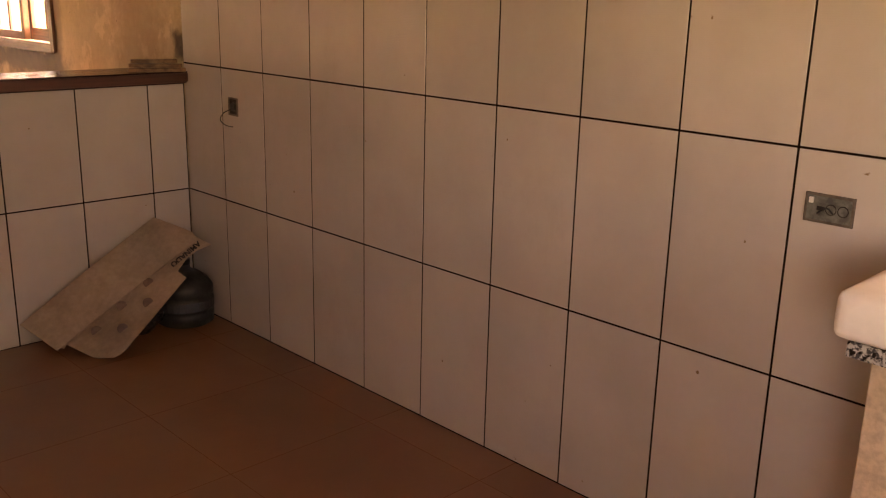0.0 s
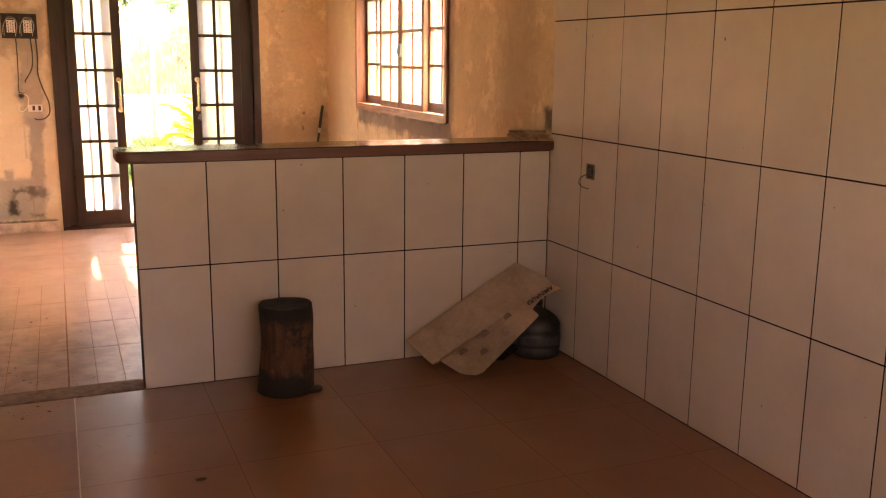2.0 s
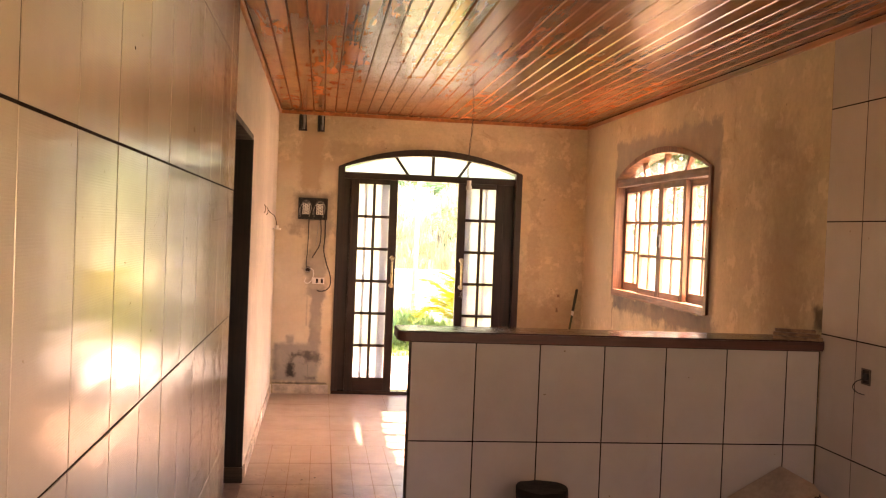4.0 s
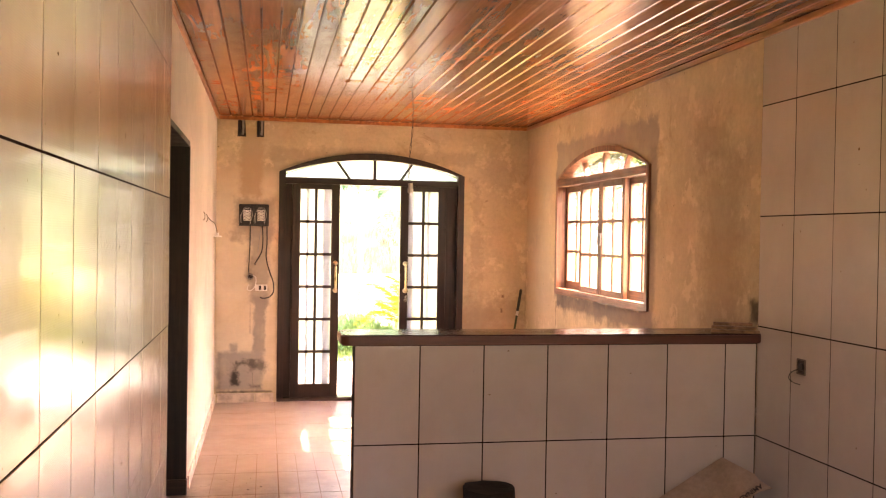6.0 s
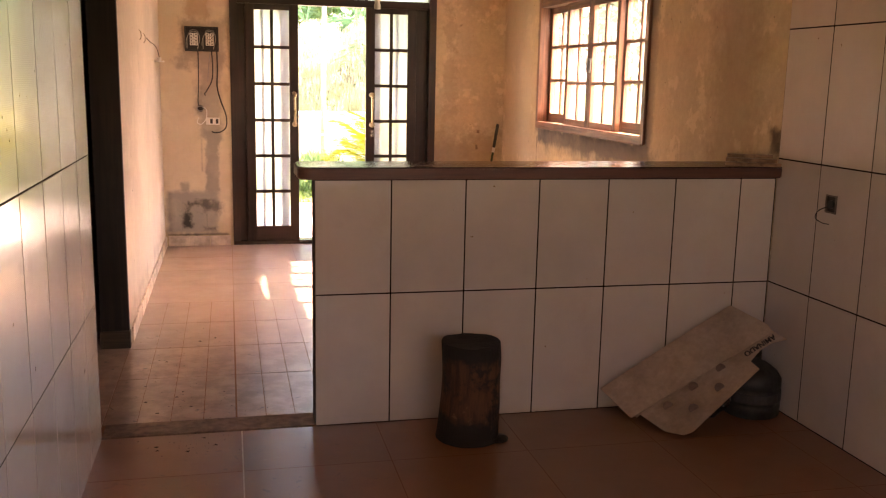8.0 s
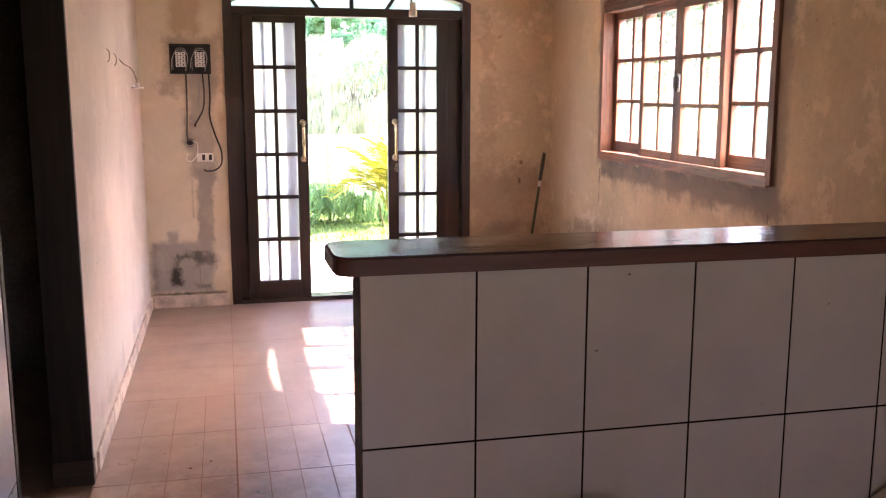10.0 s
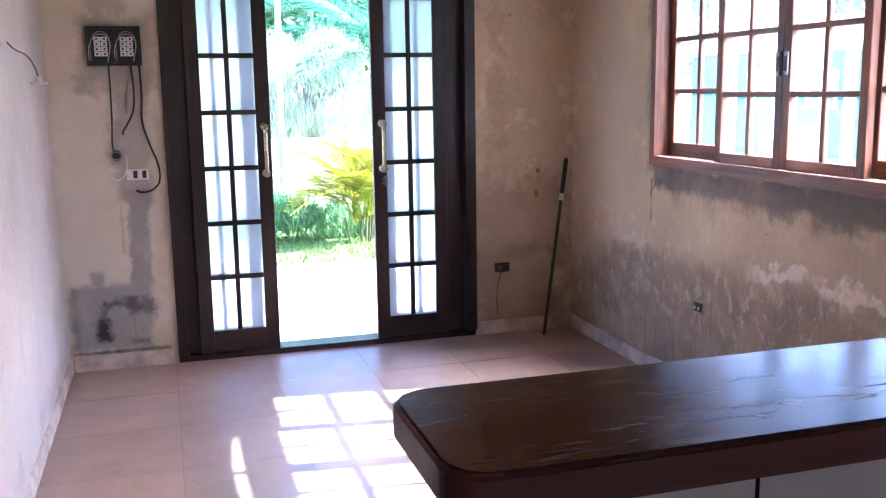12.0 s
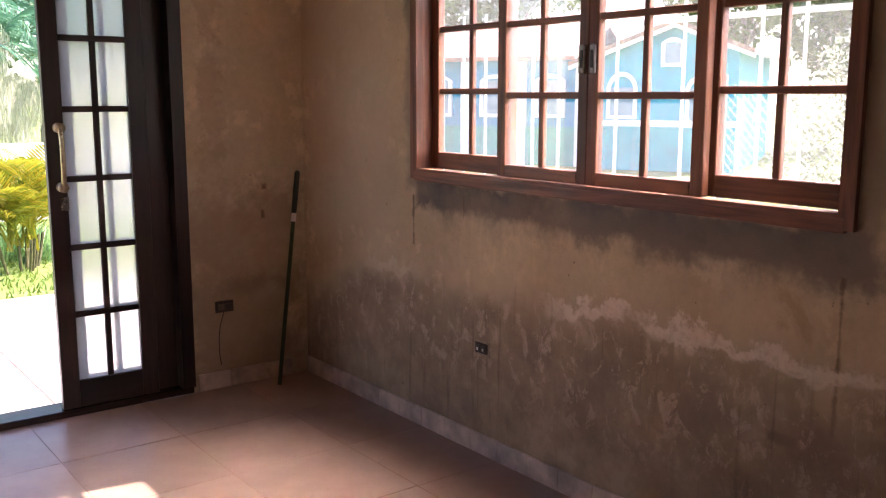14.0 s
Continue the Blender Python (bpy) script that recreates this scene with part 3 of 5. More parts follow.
def sash(name, parent, place, u0, u1, z0, z1, d0, d1, stile, low, high, cols, rows, bar, upright, level, pane, label=""):
    """A glazed leaf: stiles and rails, bars and single panes."""
    def at(a, b, c, d, e0=0.0):
        bm = bmesh.new()
        prism(bm, [(a, c), (b, c), (b, d), (a, d)], place, d0 + e0, d1 - e0)
        bmesh.ops.bevel(bm, geom=bm.edges[:], offset=0.003, segments=1, affect="EDGES")
        return bm
    leaf = part(name, at(u0, u0 + stile, z0, z1), upright, parent, label)
    part("stile", at(u1 - stile, u1, z0, z1), upright, leaf)
    part("rail", at(u0 + stile, u1 - stile, z0, z0 + low), level, leaf)
    part("rail", at(u0 + stile, u1 - stile, z1 - high, z1), level, leaf)
    a, b, c, d = u0 + stile, u1 - stile, z0 + low, z1 - high
    for i in range(1, cols):
        u = a + (b - a) * i / cols
        part("bar", at(u - bar / 2, u + bar / 2, c, d, 0.006), upright, leaf)
    for j in range(1, rows):
        z = c + (d - c) * j / rows
        part("bar", at(a, b, z - bar / 2, z + bar / 2, 0.004), level, leaf)
    m = (d0 + d1) / 2
    for i in range(cols):
        for j in range(rows):
            p0, p1 = a + (b - a) * i / cols, a + (b - a) * (i + 1) / cols
            q0, q1 = c + (d - c) * j / rows, c + (d - c) * (j + 1) / rows
            bm = bmesh.new()
            prism(bm, [(p0, q0), (p1, q0), (p1, q1), (p0, q1)], place, m - 0.0015, m + 0.0015)
            part("pane", bm, pane, leaf).visible_shadow = False
    return leaf


door = thing("door_1", "dark wooden arched double sliding door, half open", "door", kind="structure")
arch_frame("frame_arch", DOOR0 - 0.012, DOOR1 + 0.012, 0.036, DOOR_SPRING, DOOR_TOP + 0.01, 0.062, along_x, Y1 - 0.022, Y1 + 0.11, M_DOOR, door)
part("transom", block(DOOR0 + 0.05, DOOR1 - 0.05, Y1 - 0.005, Y1 + 0.11, 2.052, 2.112, 0.004), M_DOOR_H, door)
part("sill_track", block(DOOR0 - 0.01, DOOR1 + 0.01, Y1 - 0.006, Y1 + 0.14, 0.0, 0.034, 0.005), M_SILL, door, "dark grooved sill track")
pts = arc(DOOR0 + 0.05, DOOR1 - 0.05, DOOR_SPRING - 0.02, DOOR_TOP - 0.05)
for (ta, tz), (ba, bz) in (((-1.86, 2.27), (-1.745, 2.112)), ((-1.503, 2.31), (-1.503, 2.112)), ((-1.14, 2.27), (-1.25, 2.112))):
    bm = bmesh.new()
    w = 0.014
    prism(bm, [(ba - w, bz), (ba + w, bz), (ta + w, tz), (ta - w, tz)], along_x, Y1 + 0.03, Y1 + 0.07)
    part("glazing_bar", bm, M_DOOR, door)
bm = bmesh.new()
for (a, za), (b, zb) in zip(pts, pts[1:]):
    prism(bm, [(a, 2.10), (b, 2.10), (b, zb), (a, za)], along_x, Y1 + 0.048, Y1 + 0.051)
part("fanlight_pane", bm, M_FROST, door, "arched frosted fanlight glass").visible_shadow = False
for u0, u1, d, pane in ((-2.351, -1.915, 0.076, M_GLASS), (-1.183, -0.747, 0.076, M_GLASS)):
    sash("fixed_leaf", door, along_x, u0, u1, 0.03, 2.055, Y1 + d, Y1 + d + 0.034, 0.07, 0.125, 0.05, 2, 6, 0.026, M_DOOR, M_DOOR_H, pane)
for u0, u1 in ((-2.352, -2.235), (-0.81, -0.67)):
    part("side_board", block(u0, u1, Y1 + 0.054, Y1 + 0.074, 0.03, 2.055, 0.002), M_DOOR, door)
leaves = []
for u0, u1 in ((-2.28, -1.834), (-1.251, -0.805)):
    leaves.append(sash("sliding_leaf", door, along_x, u0, u1, 0.034, 2.055, Y1 + 0.012, Y1 + 0.050, 0.077, 0.125, 0.05, 2, 6, 0.026, M_DOOR, M_DOOR_H, M_FROST))


def pull(x, leaf):
    bm = tube(curve_points([(x, Y1 - 0.035, 1.055), (x, Y1 - 0.045, 1.12), (x, Y1 - 0.045, 1.24), (x, Y1 - 0.035, 1.305)], 6), 0.011, 10)
    for z in (1.05, 1.31):
        disc(bm, (x, Y1 - 0.012, z), 0.022, 0.05, "y")
        disc(bm, (x, Y1 - 0.036, z), 0.016, 0.012, "y")
    part("handle", bm, M_BRASS, leaf, "pale brass pull handle", True)


pull(-1.87, leaves[0])
pull(-1.20, leaves[1])
bm = block(-1.208, -1.172, Y1 + 0.004, Y1 + 0.012, 0.945, 1.005, 0.004)
disc(bm, (-1.19, Y1 + 0.002, 0.985), 0.01, 0.012, "y")
part("lock", bm, M_STEEL, leaves[1], "small steel lock plate")

# ---- window ----
win = thing("window_1", "reddish wooden arched window with sliding sashes", "window", kind="structure")
arch_frame("frame_arch", WIN0 - 0.006, WIN1 + 0.006, SILL, WIN_SPRING, WIN_TOP + 0.006, 0.046, along_y, -0.018, 0.125, M_WIN, win)
part("frame_sill", block(-0.020, 0.125, WIN0 + 0.02, WIN1 - 0.02, SILL - 0.008, SILL + 0.034, 0.004), M_WIN_H, win)
part("track_lip", block(-0.019, 0.016, WIN0 + 0.04, WIN1 - 0.04, SILL + 0.030, SILL + 0.046, 0.003), M_WIN_H, win)
part("transom", block(-0.014, 0.12, WIN0 + 0.035, WIN1 - 0.035, 2.025, 2.085, 0.006), M_WIN_H, win)
a0, a1 = WIN0 + 0.04, WIN1 - 0.04
for (ta, tz), (ba, bz) in (((2.89, 2.215), (2.80, 2.085)), ((2.39, 2.25), (2.39, 2.085)), ((1.89, 2.215), (1.98, 2.085))):
    bm = bmesh.new()
    prism(bm, [(ba - 0.015, bz), (ba + 0.015, bz), (ta + 0.015, tz), (ta - 0.015, tz)], along_y, 0.04, 0.085)
    part("glazing_bar", bm, M_WIN, win)
pts = arc(a0, a1, WIN_SPRING - 0.02, WIN_TOP - 0.04)
bm = bmesh.new()
for (a, za), (b, zb) in zip(pts, pts[1:]):
    prism(bm, [(a, 2.08), (b, 2.08), (b, zb), (a, za)], along_y, 0.062, 0.065)
part("fanlight_pane", bm, M_GLASS, win).visible_shadow = False
EDGES = (1.44, 1.91, 2.40, 2.875, 3.352)
for i in range(4):
    inner = i in (1, 2)
    d = 0.022 if inner else 0.064
    low = 0.046 if inner else 0.07
    e0, e1 = EDGES[i] - (0.03 if i == 3 else 0), EDGES[i + 1] + (0.03 if i == 0 else 0)
    s = sash("sliding_sash" if inner else "fixed_sash", win, along_y, e0, e1, 1.144, 2.027, d, d + 0.036, 0.046, low, 0.05, 2, 3, 0.024, M_WIN, M_WIN_H, M_WINDOW)
    if inner:
        y = 2.40 + (0.024 if i == 2 else -0.024)
        bm = block(0.014, 0.023, y - 0.014, y + 0.014, 1.525, 1.625, 0.009, 3)
        part("finger_pull", bm, M_STEEL, s, "oval steel finger pull")
        # flat black plate paints the shaded hollow of the pull
        part("pull_hollow_shade", block(0.0125, 0.0150, y - 0.006, y + 0.006, 1.545, 1.605, 0.001), M_BLACK, s)

# ---- breakfast bar ----
half_wall = setting("wall_bar", block(-2.092, 0.0, 0.004, 0.145, 0, 1.054), M_CEMENT, "tiled half wall under a wooden bar top", "half wall")
part("joint_bed", block(-2.091, -0.001, 0.0014, 0.0055, 0, 1.05), M_GROUT, half_wall)


def bar_shape(z0, z1, inset, r):
    bm = block(-2.163 + inset, -0.003, -0.046 + inset, 0.247 - inset, z0, z1)
    up = [e for e in bm.edges if abs(e.verts[0].co.z - e.verts[1].co.z) > 0.001 and e.verts[0].co.x < -1]
    bmesh.ops.bevel(bm, geom=up, offset=0.05, segments=6, affect="EDGES", profile=0.5)
    bmesh.ops.bevel(bm, geom=[e for e in bm.edges if e.calc_face_angle(0) > 0.8], offset=r, segments=3, affect="EDGES")
    return bm


bar_top = thing("bar_top", "thick dark varnished wooden bar top on the half wall", "bar top")
part("slab", bar_shape(1.0545, 1.1035, 0.0, 0.006), M_BAR_EDGE, bar_top, "reddish-brown stained edge of the slab")
part("top_face", bar_shape(1.099, 1.1047, 0.006, 0.0008), M_BAR, bar_top, "worn dark varnish with scratches")
for i, (a, b, c, d, z, turn) in enumerate(((-0.25, -0.012, -0.055, -0.018, 1.1048, 26), (-0.23, -0.008, -0.03, 0.015, 1.1213, 35), (-0.2, -0.004, -0.03, 0.005, 1.1378, 22))):
    bm = block((a - b) / 2, (b - a) / 2, (c - d) / 2, (d - c) / 2, 0, 0.0155, 0.002)
    bm.transform(Matrix.Translation((-0.125 + 0.008 * i, 0.0 + 0.03 * i, z)) @ pose(0, 0, 0, 0, 0, -turn))
    tagged(part("wood_offcut", bm, M_SCRAP, None), "rough brown wood offcut lying on the bar top", "wood offcut", "offcuts stacked on the bar")

# ---- things in the kitchen ----


def stump():
    cx, cy, h = -1.482, -0.218, 0.41
    bm = bmesh.new()
    rings = []
    seg = 28
    for i in range(15):
        t = i / 14
        z = h * t
        ring = []
        for k in range(seg):
            a = k * math.tau / seg
            r = 0.124 + 0.003 * math.sin(t * 5 + 1) + 0.007 * noise.noise((math.cos(a) * 1.3, math.sin(a) * 1.3, t * 1.5)) + 0.004 * noise.noise((math.cos(a) * 5, math.sin(a) * 5, t * 3))
            if t < 0.1:
                r += 0.006 * (1 - t * 10)
            ring.append(bm.verts.new((cx + 0.010 * math.sin(t * 3) + r * math.cos(a), cy + r * math.sin(a), z + (0.006 * noise.noise((math.cos(a) * 2, math.sin(a) * 2, 7)) if i == 14 else 0))))
        rings.append(ring)
    for r0, r1 in zip(rings, rings[1:]):
        for k in range(seg):
            bm.faces.new((r0[k], r0[(k + 1) % seg], r1[(k + 1) % seg], r1[k]))
    bm.faces.new(rings[0][::-1])
    rim = rings[-1]
    inner = [bm.verts.new((cx + 0.8 * (v.co.x - cx), cy + 0.8 * (v.co.y - cy), v.co.z - 0.006)) for v in rim]
    for k in range(seg):
        bm.faces.new((rim[k], rim[(k + 1) % seg], inner[(k + 1) % seg], inner[k]))
    c = bm.verts.new((cx, cy, h - 0.012))
    for k in range(seg):
        bm.faces.new((inner[k], inner[(k + 1) % seg], c))
    n = Net("charred_bark")
    x, y, z = n.xyz()
    grain = n.noise(1.0, 5, 0.7, (26, 26, 3))
    col = n.mix(n.ramp(grain, 0.35, 0.65), (0.038, 0.016, 0.010), (0.115, 0.048, 0.025))
    col = n.mix(n.ramp(n.noise(9, 5, 0.7), 0.5, 0.62), col, (0.02, 0.012, 0.009))
    col = n.mix(n.math("MULTIPLY", n.ramp(n.noise(13, 4, 0.6), 0.62, 0.68), 0.6), col, (0.20, 0.11, 0.07))
    wob = n.math("MULTIPLY", n.math("SUBTRACT", n.noise(7, 4), 0.5), 0.22)
    ends = n.math("MAXIMUM", n.ramp(n.math("ADD", z, wob), 0.30, 0.36), n.ramp(n.math("ADD", z, wob), 0.12, 0.07))
    col = n.mix(ends, col, (0.012, 0.010, 0.009))
    n.bump(grain, 0.7, 0.012)
    ob = part("wood_stump", bm, n.done(col, 0.8), None, "", True)
    # a flat charred flake at its foot
    bm = bmesh.new()
    bmesh.ops.create_icosphere(bm, subdivisions=2, radius=1)
    for v in bm.verts:
        k = 1 + 0.2 * noise.noise(v.co * 2)
        v.co = Vector((-1.375 + v.co.x * 0.05 * k, -0.285 + v.co.y * 0.045 * k, max(0.0, 0.009 + v.co.z * 0.014 * k)))
    part("ash_flake", bm, M_BLACK, ob, "black charred flake")
    return tagged(ob, "charred upright wood stump on the kitchen floor", "stump")


stump()

# folded board leaning on the half wall: a plane through its foot and the wall
PA, PD, PB = Vector((-0.809, -0.012, 0.089)), Vector((-0.179, -0.012, 0.449)), Vector((-0.718, -0.19, 0.004))
EU = (PD - PA).normalized()
EN = (PD - PA).cross(PB - PA).normalized()
if EN.z < 0:
    EN = -EN
EV = EN.cross(EU)
BOARD = Matrix((EU, EV, EN)).transposed().to_4x4()
BOARD.translation = PA


def on_board(p):
    q = Vector(p) - PA
    return (q.dot(EU), q.dot(EV))


def sheet(name, corners, lift, material, parent, sag=0.0, thick=0.004, label="", out=0.0):
    """A bent sheet: a polygon on the board's plane, cut into strips and slightly curled."""
    bm = bmesh.new()
    vs = [bm.verts.new((u, v, 0)) for u, v in corners]
    bm.faces.new(vs)
    lo, hi = min(c[0] for c in corners), max(c[0] for c in corners)
    vlo, vhi = min(c[1] for c in corners), max(c[1] for c in corners)
    for i in range(1, 14):
        u = lo + (hi - lo) * i / 14
        bmesh.ops.bisect_plane(bm, geom=bm.verts[:] + bm.edges[:] + bm.faces[:], plane_co=(u, 0, 0), plane_no=(1, 0, 0))
    for i in range(1, 6):
        v = vlo + (vhi - vlo) * i / 6
        bmesh.ops.bisect_plane(bm, geom=bm.verts[:] + bm.edges[:] + bm.faces[:], plane_co=(0, v, 0), plane_no=(0, 1, 0))
    for v in bm.verts:
        u = (v.co.x - lo) / (hi - lo)
        v.co.z = lift + sag * math.sin(u * math.pi) + 0.004 * noise.noise((v.co.x * 6, v.co.y * 6, lift * 50)) + out * max(0.0, -v.co.y - 0.2) / 0.2
    r = bmesh.ops.extrude_face_region(bm, geom=bm.faces[:])
    for v in r["geom"]:
        if isinstance(v, bmesh.types.BMVert):
            v.co.z += thick
    bm.transform(BOARD)
    return part(name, bm, material, parent, label, False)


def cardboard():
    n = Net("grubby_cardboard")
    f = n.math("MULTIPLY", n.ramp(n.noise(5, 6, 0.65), 0.3, 0.7, 0.7, 1.1), n.ramp(n.noise(50, 3), 0.3, 0.7, 0.92, 1.05))
    n.bump(n.noise(14, 4), 0.25, 0.006)
    m = n.done(n.scale((0.40, 0.31, 0.235), f), 0.8)
    host = thing("cardboard_sheet", "folded grubby cardboard carton leaning on the half wall", "cardboard")
    sheet("upper_flap", [(0.0, -0.005), (0.027, -0.206), (0.068, -0.208), (0.771, -0.219), (0.782, -0.175), (0.718, 0.004)], 0.022, m, host, 0.008)
    sheet("lower_flap", [(0.065, -0.17), (0.10, -0.355), (0.15, -0.425), (0.19, -0.435), (0.598, -0.345), (0.60, -0.285), (0.67, -0.262), (0.73, -0.262), (0.79, -0.288), (0.778, -0.17)], 0.008, m, host, 0.002, 0.004, "", 0.062)
    # the bent rim of the lower corner
    bm = bmesh.new()
    a, b, c = (Vector((*on_board(p), 0.016)) for p in ((-0.809, -0.014, 0.089), (-0.705, -0.19, 0.008), (-0.66, -0.165, 0.04)))
    v = [bm.verts.new(p) for p in (a, b, c, a + Vector((0.045, -0.01, 0.002)))]
    w = [bm.verts.new(p.co + Vector((0, 0, 0.004))) for p in v]
    bm.faces.new(v)
    bm.faces.new(w[::-1])
    for i in range(4):
        bm.faces.new((v[i], v[(i + 1) % 4], w[(i + 1) % 4], w[i]))
    bm.transform(BOARD)
    part("bent_rim", bm, m, host)
    # the printed word, seen upside down along the edge
    ink = plain("printed_ink", (0.05, 0.04, 0.035), 0.8, 0, 40, 0.3, 0)
    t = bpy.data.curves.new("printed_word", "FONT")
    t.body = "AMINADO"
    t.offset = 0.0011
    t.size, t.extrude, t.align_x, t.align_y = 0.034, 0.0004, "CENTER", "CENTER"
    tmp = new("printed_word", t)
    bpy.context.view_layer.update()
    me = bpy.data.meshes.new_from_object(tmp.evaluated_get(bpy.context.evaluated_depsgraph_get()))
    bpy.data.objects.remove(tmp)
    me.materials.append(ink)
    word = new("printed_word", me)
    word.parent = host
    word.matrix_basis = BOARD @ Matrix.Translation((0.683, -0.242, 0.0318)) @ pose(0, 0, 0, 14, 0, 0) @ Matrix.Rotation(math.pi, 4, "Z")
    # faded printed marks
    for u, v in ((0.333, -0.238), (0.482, -0.232), (0.411, -0.318), (0.187, -0.256), (0.261, -0.338)):
        bm = bmesh.new()
        bmesh.ops.create_cone(bm, cap_ends=True, segments=12, radius1=0.022, radius2=0.021, depth=0.0012, matrix=Matrix.Translation((u, v, 0.0178 + 0.062 * (-v - 0.2) / 0.2)) @ pose(0, 0, 0, 15, 0, 0))
        bm.transform(BOARD)
        part("printed_mark", bm, plain("faded_print", (0.19, 0.13, 0.10), 0.8), host)


cardboard()


def demijohn():
    """A big dusty water bottle in the corner."""
    prof = [(r, z * 0.78) for r, z in [(0.0, 0.0), (0.11, 0.0), (0.125, 0.012), (0.127, 0.07), (0.121, 0.08), (0.127, 0.09), (0.127, 0.16), (0.12, 0.17), (0.126, 0.18), (0.125, 0.22), (0.105, 0.262), (0.065, 0.30), (0.032, 0.318), (0.028, 0.35), (0.0, 0.35)]]
    bm = bmesh.new()
    seg = 28
    rings = [[bm.verts.new((-0.14 + r * math.cos(k * math.tau / seg), -0.16 + r * math.sin(k * math.tau / seg), z)) for k in range(seg)] for r, z in prof[1:-1]]
    for r0, r1 in zip(rings, rings[1:]):
        for k in range(seg):
            bm.faces.new((r0[k], r0[(k + 1) % seg], r1[(k + 1) % seg], r1[k]))
    bm.faces.new(rings[0][::-1])
    bm.faces.new(rings[-1])
    n = Net("dusty_bottle_plastic")
    n.b.inputs["Transmission Weight"].default_value = 0.45
    m = n.done(n.scale((0.04, 0.045, 0.047), n.ramp(n.noise(12, 4), 0.3, 0.7, 0.5, 1.2)), n.ramp(n.noise(20, 4), 0.35, 0.6, 0.34, 0.6), 0, 0.35)
    ob = part("water_bottle", bm, m, None, "", True)
    part("label_strip", (lambda b: (b, disc(b, (-0.14, -0.16, 0.0975), 0.1282, 0.04, "z", 28))[0])(bmesh.new()), plain("worn_label", (0.05, 0.055, 0.06), 0.5), ob, "greyish worn label band")
    bm = bmesh.new()
    disc(bm, (-0.14, -0.16, 0.282), 0.031, 0.024)
    part("cap", bm, M_BLACK, ob)
    tagged(ob, "dusty translucent water bottle standing in the tiled corner", "water bottle")
    # a dark plastic bag slumped beside it, enlarged to stand in for corner shade
    bm = bmesh.new()
    bmesh.ops.create_icosphere(bm, subdivisions=4, radius=1)
    for v in bm.verts:
        k = 1 + 0.22 * noise.noise(v.co * 2.1) + 0.07 * noise.noise(v.co * 6)
        v.co = Vector((-0.36 + v.co.x * 0.12 * k, -0.14 + v.co.y * 0.10 * k, max(0.0, 0.075 + v.co.z * 0.085 * k)))
    tagged(part("plastic_bag", bm, plain("black_bag_film", (0.02, 0.02, 0.022), 0.25, 0, 20, 0.3, 0.2), None, "", True), "crumpled black plastic bag on the floor", "plastic bag")


demijohn()


def wall_box(name, label, face, w, h):
    """An open recess with a worn rim, its shaded hollow a flat dark plate, at the pose face (its z axis out of the
    wall).
    """
    host = thing(name, label, "outlet box")
    bm = bmesh.new()
    cube(bm, -w / 2, w / 2, -h / 2, h / 2, 0.0005, 0.002)
    bm.transform(face)
    part("back_plate", bm, M_HOLLOW_SHADE, host)
    for a, b, c, d in ((-w / 2, -w / 2 + 0.006, -h / 2, h / 2), (w / 2 - 0.006, w / 2, -h / 2, h / 2), (-w / 2 + 0.006, w / 2 - 0.006, h / 2 - 0.006, h / 2), (-w / 2 + 0.006, w / 2 - 0.006, -h / 2, -h / 2 + 0.006)):
        bm = block(a, b, c, d, 0.001, 0.006, 0.001, 1)
        bm.transform(face)
        part("rim", bm, M_CEMENT, host)
    return host


EAST = Matrix(((0, 0, -1, 0), (-1, 0, 0, 0), (0, 1, 0, 0), (0, 0, 0, 1)))
NORTH = Matrix(((1, 0, 0, 0), (0, 0, -1, 0), (0, 1, 0, 0), (0, 0, 0, 1)))
b = wall_box("switch_box", "open square outlet box with loose wire in the tiles", Matrix.Translation((0, -0.408, 0.985)) @ EAST, 0.07, 0.075)
bm = bmesh.new()
disc(bm, (-0.006, -0.412, 0.985), 0.018, 0.008, "x")
part("socket_insert", bm, M_BLACK, b)
part("loose_wire", tube(curve_points([(-0.008, -0.40, 0.975), (-0.03, -0.37, 0.955), (-0.034, -0.355, 0.925), (-0.02, -0.375, 0.905), (-0.022, -0.43, 0.905)], 6), 0.0022, 6), M_CABLE, b)
M_STUB = plain("dull_wire", (0.30, 0.24, 0.17), 0.6, 0, 30, 0.3, 0)
M_PLATE = plain("dusty_zinc_plate", (0.17, 0.175, 0.16), 0.55, 0.2, 60, 0.45, 0.2)
b = wall_box("outlet_box", "open grey double outlet box set in the tiles", Matrix.Translation((0, -2.945, 1.008)) @ EAST, 0.115, 0.068)
part("plate", block(-0.005, -0.002, -2.999, -2.891, 0.977, 1.039, 0.002), M_PLATE, b, "dull grey metal plate")
part("terminal", block(-0.010, -0.003, -2.908, -2.898, 1.018, 1.032, 0.002), M_WHITE, b)
part("wire_end", tube(curve_points([(-0.005, -2.955, 1.0), (-0.014, -2.945, 1.012), (-0.013, -2.93, 1.004), (-0.006, -2.92, 0.996)], 5), 0.0022, 6), M_CABLE, b)
part("slot", block(-0.0065, -0.004, -2.935, -2.917, 1.003, 1.013, 0.001), M_BLACK, b)
for y in (-2.95, -2.978):
    ring = [(-0.0055, y + 0.012 * math.cos(k * math.tau / 16), 1.008 + 0.012 * math.sin(k * math.tau / 16)) for k in range(17)]
    part("knockout", tube(ring, 0.0012, 5), M_HOLLOW_SHADE, b)

# sink counter by the east wall
sink = thing("sink_counter", "speckled granite sink counter against the tiled wall", "counter")


